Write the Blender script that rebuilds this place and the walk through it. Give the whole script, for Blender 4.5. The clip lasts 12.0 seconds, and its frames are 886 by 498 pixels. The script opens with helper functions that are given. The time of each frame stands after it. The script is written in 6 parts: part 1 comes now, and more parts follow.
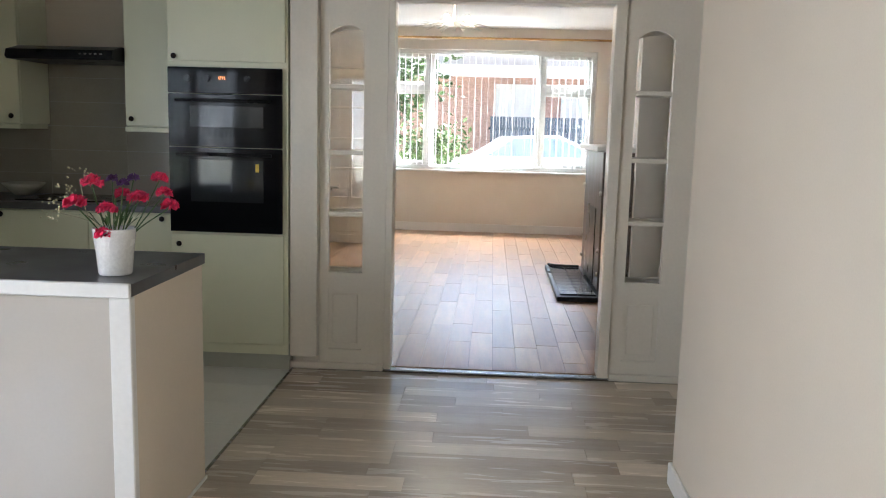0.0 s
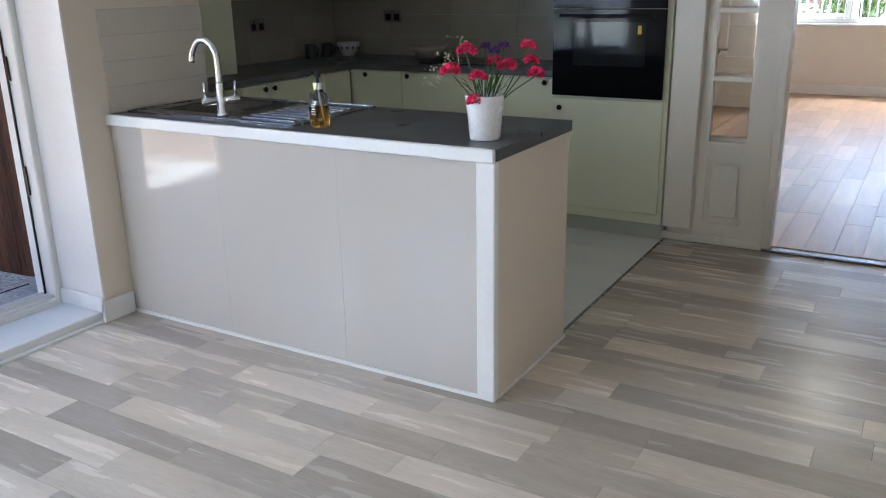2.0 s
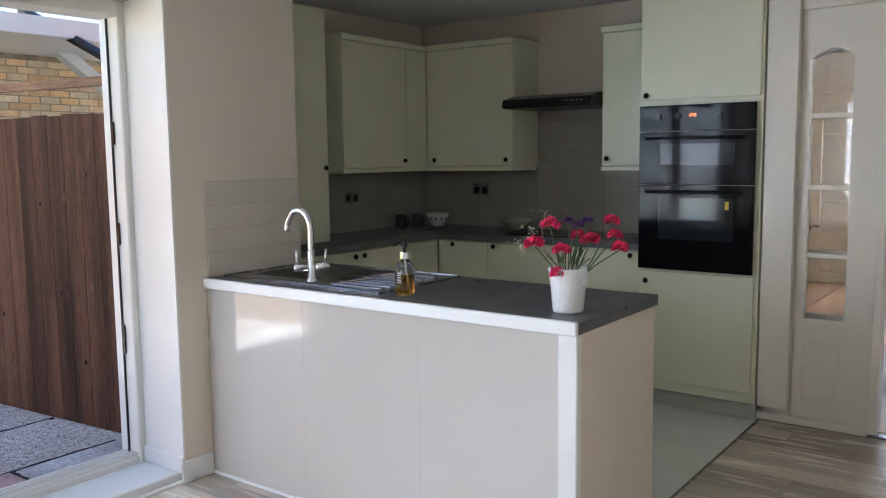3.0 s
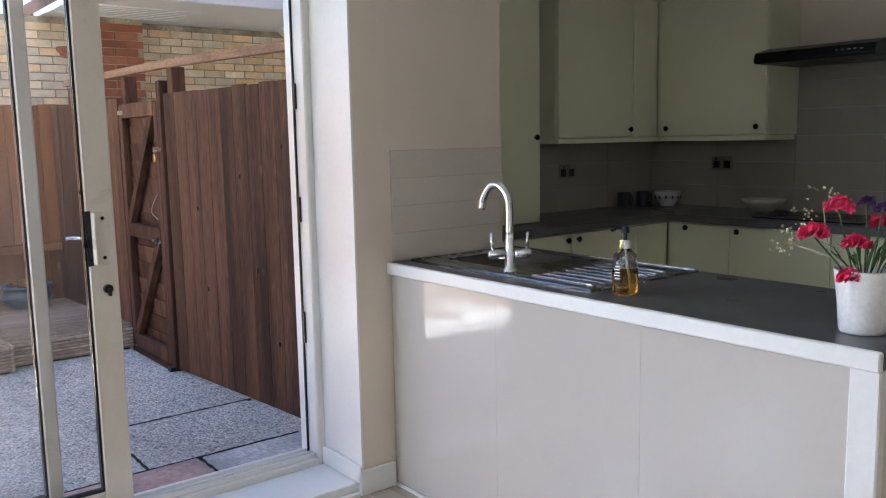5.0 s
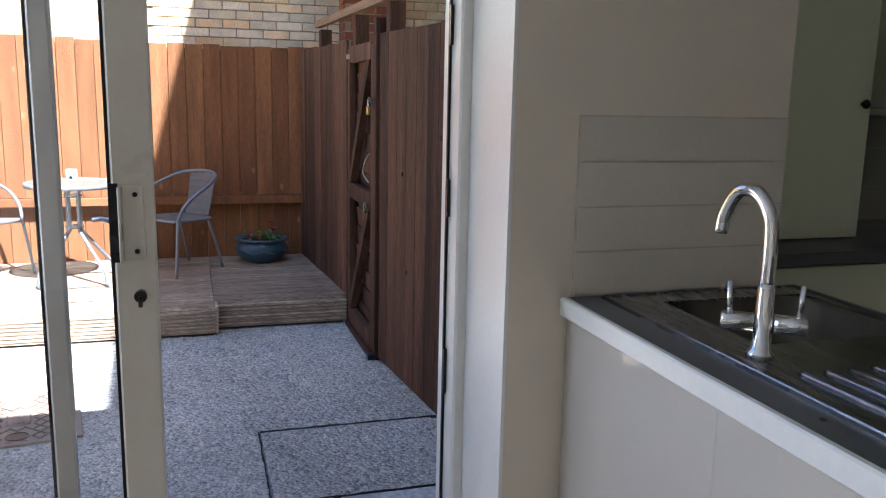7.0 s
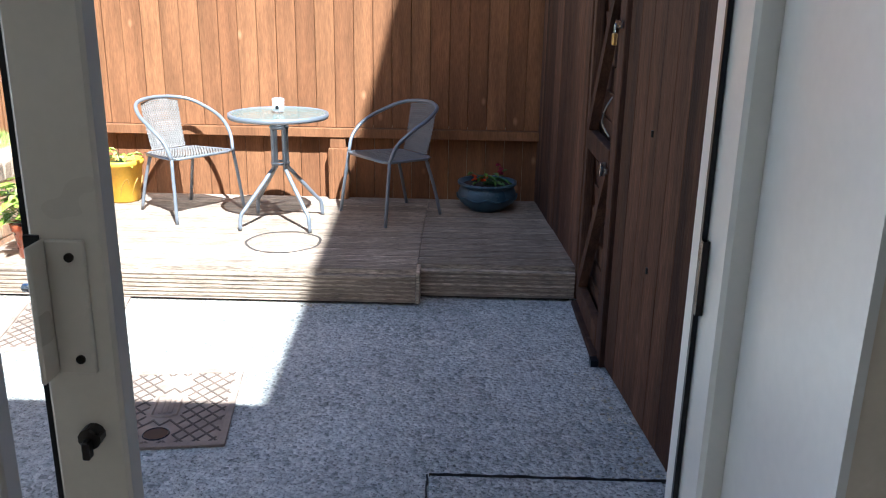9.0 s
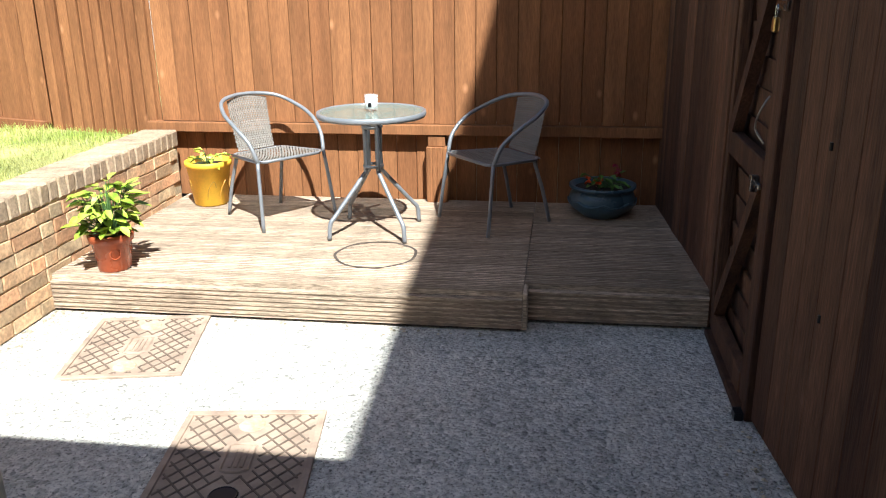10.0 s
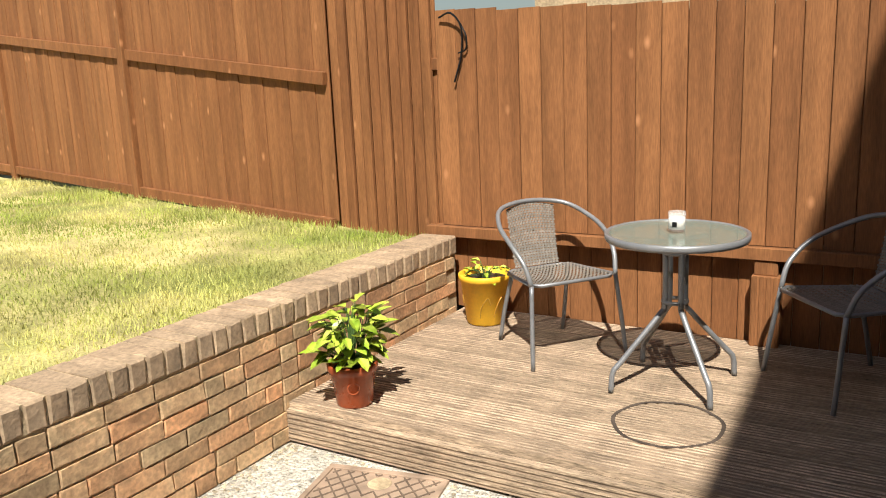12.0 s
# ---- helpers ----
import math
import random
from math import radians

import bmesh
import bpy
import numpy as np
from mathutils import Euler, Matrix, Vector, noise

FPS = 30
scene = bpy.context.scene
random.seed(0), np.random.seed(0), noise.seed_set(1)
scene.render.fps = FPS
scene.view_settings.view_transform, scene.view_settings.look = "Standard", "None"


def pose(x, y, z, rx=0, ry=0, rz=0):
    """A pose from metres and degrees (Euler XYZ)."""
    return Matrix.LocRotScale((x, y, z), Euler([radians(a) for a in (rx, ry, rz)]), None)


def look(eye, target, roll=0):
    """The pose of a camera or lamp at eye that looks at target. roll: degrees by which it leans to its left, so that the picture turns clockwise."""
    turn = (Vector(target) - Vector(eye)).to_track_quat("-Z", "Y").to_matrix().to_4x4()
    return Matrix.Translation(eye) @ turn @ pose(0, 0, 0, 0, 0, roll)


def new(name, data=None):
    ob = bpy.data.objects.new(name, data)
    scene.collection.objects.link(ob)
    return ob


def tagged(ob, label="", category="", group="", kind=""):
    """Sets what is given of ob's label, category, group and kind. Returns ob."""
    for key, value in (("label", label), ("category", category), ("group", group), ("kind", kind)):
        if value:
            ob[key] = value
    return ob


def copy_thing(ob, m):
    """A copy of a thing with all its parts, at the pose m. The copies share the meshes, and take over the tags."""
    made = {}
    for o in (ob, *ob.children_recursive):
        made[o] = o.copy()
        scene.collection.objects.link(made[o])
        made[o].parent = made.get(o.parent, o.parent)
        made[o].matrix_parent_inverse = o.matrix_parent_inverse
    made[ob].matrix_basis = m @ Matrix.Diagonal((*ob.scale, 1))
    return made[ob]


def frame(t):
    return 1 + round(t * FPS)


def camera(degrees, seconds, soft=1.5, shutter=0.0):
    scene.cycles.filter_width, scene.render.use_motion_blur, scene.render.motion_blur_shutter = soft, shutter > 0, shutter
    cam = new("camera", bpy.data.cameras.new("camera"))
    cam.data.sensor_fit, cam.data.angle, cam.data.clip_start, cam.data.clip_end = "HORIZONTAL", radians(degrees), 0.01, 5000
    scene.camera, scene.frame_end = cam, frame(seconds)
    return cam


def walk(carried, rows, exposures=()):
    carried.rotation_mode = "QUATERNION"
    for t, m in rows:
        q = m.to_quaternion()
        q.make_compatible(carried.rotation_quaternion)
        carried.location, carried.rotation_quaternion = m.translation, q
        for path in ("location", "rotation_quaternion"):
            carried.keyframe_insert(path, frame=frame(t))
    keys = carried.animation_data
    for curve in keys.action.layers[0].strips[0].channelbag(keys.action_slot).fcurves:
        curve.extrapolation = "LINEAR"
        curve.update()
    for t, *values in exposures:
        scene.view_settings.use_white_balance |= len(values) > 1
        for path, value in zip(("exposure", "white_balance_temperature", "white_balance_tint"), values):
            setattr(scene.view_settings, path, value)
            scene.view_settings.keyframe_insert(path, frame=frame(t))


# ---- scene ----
cam = camera(56.1, 12.0, soft=1.1)
PATH = [
    (0, (0.363, 0.156, 1.394), (0.252, 2.132, 1.108), 1.5),
    (0.5, (0.37, 0.143, 1.394), (0.232, 2.096, 0.99), 0.6),
    (1, (0.364, 0.173, 1.408), (0.043, 2.047, 0.788), -1.3),
    (1.5, (0.412, 0.201, 1.428), (-0.308, 1.957, 0.799), -2.6),
    (2, (0.463, 0.237, 1.419), (-0.505, 1.876, 0.805), -1.1),
    (2.5, (0.46, 0.257, 1.432), (-0.692, 1.856, 1.092), -0.4),
    (2.7, (0.472, 0.249, 1.433), (-0.69, 1.859, 1.193), -0.5),
    (4.3, (0.308, 0.448, 1.373), (-1.063, 1.88, 1.112), 0.4),
    (4.5, (0.22, 0.543, 1.367), (-1.236, 1.89, 1.113), 0.0),
    (5, (0.057, 0.775, 1.376), (-1.5, 2.002, 1.111), -1.1),
    (5.5, (-0.106, 1.058, 1.378), (-1.831, 2.031, 1.098), 0.1),
    (6, (-0.283, 1.298, 1.365), (-2.046, 2.185, 1.04), 0.8),
    (6.5, (-0.539, 1.51, 1.38), (-2.325, 2.339, 1.031), 1.0),
    (7, (-0.811, 1.73, 1.371), (-2.69, 2.31, 1.007), 1.2),
    (7.2, (-0.917, 1.808, 1.382), (-2.827, 2.271, 1.011), 2.5),
    (8.8, (-1.807, 2.071, 1.436), (-3.724, 2.114, 0.87), 1.2),
    (9, (-1.913, 2.082, 1.442), (-3.825, 2.046, 0.856), 1.0),
    (9.5, (-2.211, 2.049, 1.441), (-4.1, 1.83, 0.822), -0.4),
    (10, (-2.474, 2.019, 1.448), (-4.353, 1.744, 0.82), -0.7),
    (10.5, (-2.764, 1.996, 1.457), (-4.592, 1.463, 0.844), -1.3),
    (11, (-2.993, 1.98, 1.464), (-4.75, 1.242, 0.86), -2.0),
    (11.5, (-3.249, 1.931, 1.44), (-4.977, 1.034, 0.981), -2.7),
    (12, (-3.471, 1.915, 1.469), (-5.143, 0.905, 1.041), -2.5),
]
walk(cam, [(t, look(eye, target, roll)) for t, eye, target, roll in PATH],
     exposures=[(0.0, 3.1, 5650, 8), (1.0, 3.05, 5200, 8), (1.5, 3.0, 5050, 8), (2.5, 3.25, 5300, 9), (4.5, 3.2, 5350, 10), (5.5, 2.85, 5350, 11), (6.0, 2.4, 5250, 11), (6.5, 2.32, 5180, 11), (7.0, 2.5, 5200, 9), (9.0, 1.95, 5000, 5), (9.5, 1.5, 5300, 4), (10.0, 1.48, 5700, 5), (11.0, 0.84, 6450, 8), (12.0, 0.72, 6700, 10)])

# ---------------------------------------------------------------- light
SUN_DIR = Vector((0.684, 0.31, 1.0)).normalized()
world = bpy.data.worlds.new("sky")
scene.world = world
world.use_nodes = True
wn = world.node_tree.nodes
sky = wn.new("ShaderNodeTexSky")
sky.sky_type = "NISHITA"
sky.sun_disc = False
sky.sun_elevation = math.asin(SUN_DIR.z)
sky.sun_rotation = math.atan2(SUN_DIR.x, SUN_DIR.y)
sky.air_density, sky.dust_density = 1.0, 1.5
wn["Background"].inputs[1].default_value = 0.05
world.node_tree.links.new(sky.outputs[0], wn["Background"].inputs[0])
sun = new("sun", bpy.data.lights.new("sun", "SUN"))
sun.data.energy = 5.0
sun.data.angle = radians(0.5)
sun.data.color = (1.0, 0.95, 0.86)
sun.matrix_world = look(SUN_DIR * 30, (0, 0, 0))


def sky_lamp(name, at, target, width, height, watts):
    """Stands in for the sky's light in a window's opening."""
    lamp = new(name, bpy.data.lights.new(name, "AREA"))
    lamp.data.shape, lamp.data.size, lamp.data.size_y = "RECTANGLE", width, height
    lamp.data.energy = watts
    lamp.data.color = (0.95, 0.97, 1.0)
    lamp.matrix_world = look(at, target)


sky_lamp("patio_sky_lamp", (-3.045, -0.25, 1.32), (0, -0.05, 1.15), 2.3, 1.45, 10)
sky_lamp("lounge_sky_lamp", (0.3, 12.3, 3.05), (0.3, 8.6, 0.2), 2.8, 0.8, 74)


# ---------------------------------------------------------------- materials
def material(name, base, rough=0.5, metal=0.0, scale=6.0, vary=0.12, fine=0.06, bump=0.15, bump_scale=80.0, stretch=(1, 1, 1),
             piece=0.0, island=0.0, knots=0.0, coat=0.0, spec=0.5, tint=None, dist=0.002, uneven=1.0):
    """A painted, wooden or mineral surface: two scales of variation in colour and roughness, and fine relief."""
    m = bpy.data.materials.new(name)
    m.use_nodes = True
    n, l = m.node_tree.nodes, m.node_tree.links
    b = n["Principled BSDF"]
    b.inputs["Metallic"].default_value = metal
    b.inputs["Specular IOR Level"].default_value = spec
    b.inputs["Coat Weight"].default_value = coat
    b.inputs["Coat Roughness"].default_value = 0.06
    tc = n.new("ShaderNodeTexCoord")
    mp = n.new("ShaderNodeMapping")
    mp.inputs["Scale"].default_value = stretch
    if piece:
        info = n.new("ShaderNodeObjectInfo")
        off = n.new("ShaderNodeVectorMath")
        off.operation = "MULTIPLY_ADD"
        off.inputs[1].default_value = (1, 1, 1)
        mul = n.new("ShaderNodeVectorMath")
        mul.operation = "SCALE"
        mul.inputs["Scale"].default_value = 37.0
        l.new(info.outputs["Random"], mul.inputs[0])
        l.new(tc.outputs["Object"], off.inputs[0])
        l.new(mul.outputs[0], off.inputs[2])
        l.new(off.outputs[0], mp.inputs["Vector"])
    else:
        l.new(tc.outputs["Object"], mp.inputs["Vector"])
    big = n.new("ShaderNodeTexNoise")
    big.inputs["Scale"].default_value = scale
    big.inputs["Detail"].default_value = 3
    small = n.new("ShaderNodeTexNoise")
    small.inputs["Scale"].default_value = bump_scale
    small.inputs["Detail"].default_value = 4
    l.new(mp.outputs[0], big.inputs["Vector"])
    l.new(mp.outputs[0], small.inputs["Vector"])

    def ranged(src, lo, hi, a=0.3, c=0.7):
        r = n.new("ShaderNodeMapRange")
        r.inputs[1].default_value, r.inputs[2].default_value = a, c
        r.inputs[3].default_value, r.inputs[4].default_value = lo, hi
        l.new(src, r.inputs[0])
        return r.outputs[0]

    def mult(x, y):
        q = n.new("ShaderNodeMath")
        q.operation = "MULTIPLY"
        l.new(x, q.inputs[0])
        l.new(y, q.inputs[1])
        return q.outputs[0]

    value = mult(ranged(big.outputs[0], 1 - vary, 1 + vary), ranged(small.outputs[0], 1 - fine, 1 + fine))
    if piece:
        value = mult(value, ranged(info.outputs["Random"], 1 - piece, 1 + piece, 0, 1))
    if island:
        geo = n.new("ShaderNodeNewGeometry")
        value = mult(value, ranged(geo.outputs["Random Per Island"], 1 - island, 1 + island, 0, 1))
    col = n.new("ShaderNodeMix")
    col.data_type = "RGBA"
    col.inputs[6].default_value = (*base, 1)
    col.inputs[7].default_value = (*(tint or base), 1)
    tw = n.new("ShaderNodeTexNoise")
    tw.inputs["Scale"].default_value = scale * 0.6
    l.new(mp.outputs[0], tw.inputs["Vector"])
    fac = ranged(tw.outputs[0], 0, 1, 0.35, 0.65)
    if piece and tint:
        add = n.new("ShaderNodeMath")
        add.operation = "MULTIPLY_ADD"
        add.use_clamp = True
        add.inputs[1].default_value = 0.4
        l.new(fac, add.inputs[0])
        frac = n.new("ShaderNodeMath")
        frac.operation = "FRACT"
        times = n.new("ShaderNodeMath")
        times.operation = "MULTIPLY"
        times.inputs[1].default_value = 7.31
        l.new(info.outputs["Random"], times.inputs[0])
        l.new(times.outputs[0], frac.inputs[0])
        l.new(ranged(frac.outputs[0], -0.2, 0.9, 0, 1), add.inputs[2])
        fac = add.outputs[0]
    l.new(fac, col.inputs[0])
    hsv = n.new("ShaderNodeHueSaturation")
    l.new(col.outputs[2], hsv.inputs["Color"])
    l.new(value, hsv.inputs["Value"])
    out = hsv.outputs[0]
    if knots:
        kp = n.new("ShaderNodeMapping")
        kp.inputs["Scale"].default_value = (1, 1, 0.55)
        l.new((off.outputs[0] if piece else tc.outputs["Object"]), kp.inputs["Vector"])
        vor = n.new("ShaderNodeTexVoronoi")
        vor.inputs["Scale"].default_value = 5.5
        l.new(kp.outputs[0], vor.inputs["Vector"])
        km = n.new("ShaderNodeMix")
        km.data_type = "RGBA"
        km.inputs[7].default_value = (*[min(1, c * 2.1 + 0.03) for c in base], 1)
        l.new(ranged(vor.outputs["Distance"], knots, 0, 0.02, 0.12), km.inputs[0])
        l.new(out, km.inputs[6])
        out = km.outputs[2]
    l.new(out, b.inputs["Base Color"])
    l.new(ranged(big.outputs[0], max(0.02, rough - 0.06 * uneven * min(1, rough * 3)), min(1, rough + 0.08 * uneven * min(1, rough * 3))), b.inputs["Roughness"])
    if bump:
        bp = n.new("ShaderNodeBump")
        bp.inputs["Strength"].default_value = bump
        bp.inputs["Distance"].default_value = dist
        l.new(small.outputs[0], bp.inputs["Height"])
        l.new(bp.outputs[0], b.inputs["Normal"])
    return m


def glass(name, colour=(1, 1, 1), rough=0.0, ior=1.45):
    m = bpy.data.materials.new(name)
    m.use_nodes = True
    b = m.node_tree.nodes["Principled BSDF"]
    b.inputs["Base Color"].default_value = (*colour, 1)
    b.inputs["Transmission Weight"].default_value = 1
    b.inputs["Roughness"].default_value = rough
    b.inputs["IOR"].default_value = ior
    return m


def glow(name, colour, strength):
    m = bpy.data.materials.new(name)
    m.use_nodes = True
    b = m.node_tree.nodes["Principled BSDF"]
    b.inputs["Base Color"].default_value = (*colour, 1)
    b.inputs["Emission Color"].default_value = (*colour, 1)
    b.inputs["Emission Strength"].default_value = strength
    return m


def rough_concrete():
    """Weathered concrete with exposed stones: pebbles, dark pits, pale cement patches and broad stains."""
    m = bpy.data.materials.new("exposed_aggregate_concrete")
    m.use_nodes = True
    n, l = m.node_tree.nodes, m.node_tree.links
    b = n["Principled BSDF"]
    b.inputs["Roughness"].default_value = 0.92
    tc = n.new("ShaderNodeTexCoord")

    def tex(kind, scale, detail=4):
        t = n.new(kind)
        t.inputs["Scale"].default_value = scale
        if kind == "ShaderNodeTexNoise":
            t.inputs["Detail"].default_value = detail
            t.inputs["Roughness"].default_value = 0.65
        l.new(tc.outputs["Object"], t.inputs["Vector"])
        return t

    def ramp(src, *stops):
        r = n.new("ShaderNodeValToRGB")
        while len(r.color_ramp.elements) < len(stops):
            r.color_ramp.elements.new(0.5)
        for e, (p, c) in zip(r.color_ramp.elements, stops):
            e.position, e.color = p, (*c, 1)
        l.new(src, r.inputs[0])
        return r.outputs[0]

    def mix(kind, fac, x, y):
        q = n.new("ShaderNodeMix")
        q.data_type, q.blend_type = "RGBA", kind
        if isinstance(fac, float):
            q.inputs[0].default_value = fac
        else:
            l.new(fac, q.inputs[0])
        l.new(x, q.inputs[6])
        l.new(y, q.inputs[7])
        return q.outputs[2]

    stones = tex("ShaderNodeTexVoronoi", 52)
    grit = tex("ShaderNodeTexNoise", 34, 6)
    broad = tex("ShaderNodeTexNoise", 1.1, 5)
    patch = tex("ShaderNodeTexNoise", 2.6, 5)
    sep = n.new("ShaderNodeSeparateColor")
    l.new(stones.outputs["Color"], sep.inputs[0])
    pebble = ramp(sep.outputs[0], (0.0, (0.11, 0.107, 0.1)), (0.2, (0.32, 0.325, 0.295)), (0.6, (0.45, 0.435, 0.4)), (1.0, (0.58, 0.565, 0.53)))
    cement = ramp(grit.outputs[0], (0.34, (0.25, 0.24, 0.22)), (0.47, (0.44, 0.425, 0.39)), (0.62, (0.56, 0.545, 0.51)))
    base = mix("MIX", ramp(patch.outputs[0], (0.42, (0.65, 0.65, 0.65)), (0.6, (0.1, 0.1, 0.1))), cement, pebble)
    base = mix("MULTIPLY", 1.0, base, ramp(broad.outputs[0], (0.3, (0.9, 0.885, 0.86)), (0.65, (1.4, 1.37, 1.32))))
    pits = tex("ShaderNodeTexNoise", 85, 3)
    base = mix("MULTIPLY", 1.0, base, ramp(pits.outputs[0], (0.35, (0.34, 0.335, 0.325)), (0.46, (1.06, 1.06, 1.05))))
    clumps = tex("ShaderNodeTexNoise", 30, 6)
    base = mix("MULTIPLY", 1.0, base, ramp(clumps.outputs[0], (0.38, (0.82, 0.82, 0.81)), (0.54, (1.06, 1.05, 1.04))))
    l.new(base, b.inputs["Base Color"])
    add = n.new("ShaderNodeMath")
    add.operation = "SUBTRACT"
    l.new(grit.outputs[0], add.inputs[0])
    l.new(stones.outputs["Distance"], add.inputs[1])
    bp = n.new("ShaderNodeBump")
    bp.inputs["Strength"].default_value, bp.inputs["Distance"].default_value = 0.9, 0.012
    l.new(add.outputs[0], bp.inputs["Height"])
    l.new(bp.outputs[0], b.inputs["Normal"])
    return m


WALL = material("cream_wall_paint", (0.72, 0.635, 0.515), 0.75, scale=1.5, vary=0.03, fine=0.02, bump=0.08, bump_scale=160)
LOUNGE_WALL = material("lounge_wall_paint", (0.74, 0.69, 0.61), 0.8, scale=1.5, vary=0.04, fine=0.02, bump=0.08, bump_scale=160)
CEIL = material("ceiling_paint", (0.8, 0.79, 0.76), 0.85, scale=2, vary=0.03, fine=0.02, bump=0.1, bump_scale=120)
WHITE = material("white_gloss_paint", (0.8, 0.785, 0.75), 0.3, scale=3, vary=0.02, fine=0.02, bump=0.04, bump_scale=60, uneven=0.1)
CREAM = material("cream_white_joinery_paint", (0.83, 0.77, 0.66), 0.32, scale=3, vary=0.02, fine=0.02, bump=0.04, bump_scale=60, uneven=0.1)
PVC = material("white_plastic_frame", (0.75, 0.73, 0.68), 0.3, scale=3, vary=0.02, fine=0.02, bump=0.02, uneven=0.1)
CAB = material("pale_sage_cabinet", (0.77, 0.765, 0.56), 0.32, scale=2, vary=0.03, fine=0.015, bump=0.03, bump_scale=200, uneven=0.2)
# Cabinet sage darkened; the shade of the recess under the doors is in this colour.
PLINTH = material("shaded_plinth_sage", (0.46, 0.46, 0.38), 0.4, scale=2, vary=0.04, fine=0.02)
TOP = material("grey_worktop", (0.105, 0.105, 0.11), 0.32, scale=4, vary=0.02, fine=0.05, bump=0.0, bump_scale=300)
PANEL = material("glossy_cream_panel", (0.54, 0.5, 0.445), 0.07, scale=2, vary=0.02, fine=0.01, bump=0.0, coat=0.4)
SPLASH = material("stone_grey_tile", (0.36, 0.335, 0.27), 0.22, scale=4, vary=0.05, fine=0.03, bump=0.05, piece=0.03)
CREAMTILE = material("cream_tile", (0.66, 0.6, 0.51), 0.25, scale=4, vary=0.03, fine=0.02, bump=0.05, piece=0.03, uneven=0.1)
GROUT = material("pale_grout", (0.45, 0.42, 0.38), 0.9, scale=20, vary=0.1)
FLOORTILE = material("white_floor_tile", (0.78, 0.77, 0.72), 0.18, scale=3, vary=0.03, fine=0.02, bump=0.02, piece=0.02)
LAMINATE = material("grey_oak_laminate", (0.6, 0.52, 0.425), 0.24, scale=2.2, vary=0.07, fine=0.07, bump=0.05, bump_scale=20, stretch=(1, 9, 9), piece=0.3, tint=(0.48, 0.41, 0.325))
LOUNGEWOOD = material("honey_oak_strip", (0.42, 0.25, 0.135), 0.3, scale=3.0, vary=0.12, fine=0.1, bump=0.0, uneven=0.15, bump_scale=30, stretch=(9, 1, 9), piece=0.16, tint=(0.31, 0.165, 0.08))
GAP = material("dark_joint", (0.05, 0.035, 0.025), 0.9)
BLACK = material("black_enamel", (0.012, 0.012, 0.013), 0.3, scale=5, vary=0.1, bump=0.0, spec=0.25)
BLACKGLASS = material("black_oven_glass", (0.006, 0.006, 0.007), 0.05, bump=0.0, vary=0.05, spec=0.12)
OVENWIN = material("smoked_oven_window", (0.02, 0.022, 0.024), 0.05, bump=0.0, vary=0.05, spec=0.3)
STEEL = material("brushed_steel", (0.3, 0.3, 0.3), 0.25, 1.0, scale=6, vary=0.08, bump=0.05, bump_scale=60, stretch=(1, 12, 1))
CHROME = material("polished_chrome", (0.75, 0.75, 0.76), 0.06, 1.0, bump=0.0, vary=0.03)
KNOB = material("dark_bronze_knob", (0.03, 0.025, 0.022), 0.25, 0.7, bump=0.0)
CLEAR = glass("clear_pane")
FENCE = material("brown_stained_fence", (0.26, 0.115, 0.047), 0.75, spec=0.2, scale=2.5, vary=0.2, fine=0.2, bump=0.5, bump_scale=28, stretch=(7, 7, 0.7), piece=0.07, knots=0.75, tint=(0.2, 0.084, 0.034), dist=0.004)
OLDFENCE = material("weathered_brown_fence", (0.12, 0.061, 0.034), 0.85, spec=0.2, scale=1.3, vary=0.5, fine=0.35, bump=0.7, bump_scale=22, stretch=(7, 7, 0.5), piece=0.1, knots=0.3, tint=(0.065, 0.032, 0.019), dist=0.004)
DECK = material("weathered_decking", (0.47, 0.355, 0.255), 0.8, spec=0.2, scale=4, vary=0.35, fine=0.55, bump=0.6, bump_scale=30, stretch=(8, 0.8, 8), piece=0.15, tint=(0.26, 0.2, 0.14), dist=0.004)
CONCRETE = rough_concrete()
SLABGREY = material("grey_paving_slab", (0.46, 0.44, 0.41), 0.85, scale=3.5, vary=0.28, fine=0.28, bump=0.6, bump_scale=40, piece=0.06, dist=0.005)
SLABPINK = material("pink_sandstone_slab", (0.4, 0.27, 0.23), 0.85, scale=3.5, vary=0.28, fine=0.22, bump=0.6, bump_scale=30, piece=0.08, dist=0.005)
BRICK = material("garden_wall_brick", (0.5, 0.27, 0.14), 0.9, scale=9, vary=0.28, fine=0.28, bump=0.8, bump_scale=55, piece=0.25, tint=(0.47, 0.34, 0.2), dist=0.004)
COPING = material("soldier_coping_brick", (0.4, 0.29, 0.19), 0.9, scale=9, vary=0.25, fine=0.25, bump=0.8, bump_scale=60, piece=0.16, tint=(0.34, 0.25, 0.165), dist=0.004)
MORTAR = material("sandy_mortar", (0.42, 0.33, 0.21), 0.95, scale=5, vary=0.35, fine=0.25, bump=0.8, bump_scale=70, dist=0.004)
YBRICK = material("yellow_house_brick", (0.8, 0.53, 0.25), 0.85, scale=6, vary=0.15, fine=0.12, bump=0.5, piece=0.15, tint=(0.82, 0.68, 0.45))
RBRICK = material("red_pier_brick", (0.3, 0.095, 0.045), 0.85, scale=6, vary=0.2, fine=0.12, bump=0.5, piece=0.22, tint=(0.36, 0.13, 0.06))
SOIL = material("dark_soil", (0.03, 0.02, 0.014), 1.0, scale=20, vary=0.4, bump=1.0)
LAWN = material("dry_lawn_ground", (0.48, 0.41, 0.18), 0.95, scale=2.2, vary=0.3, fine=0.3, bump=0.8, bump_scale=60, tint=(0.2, 0.22, 0.055))


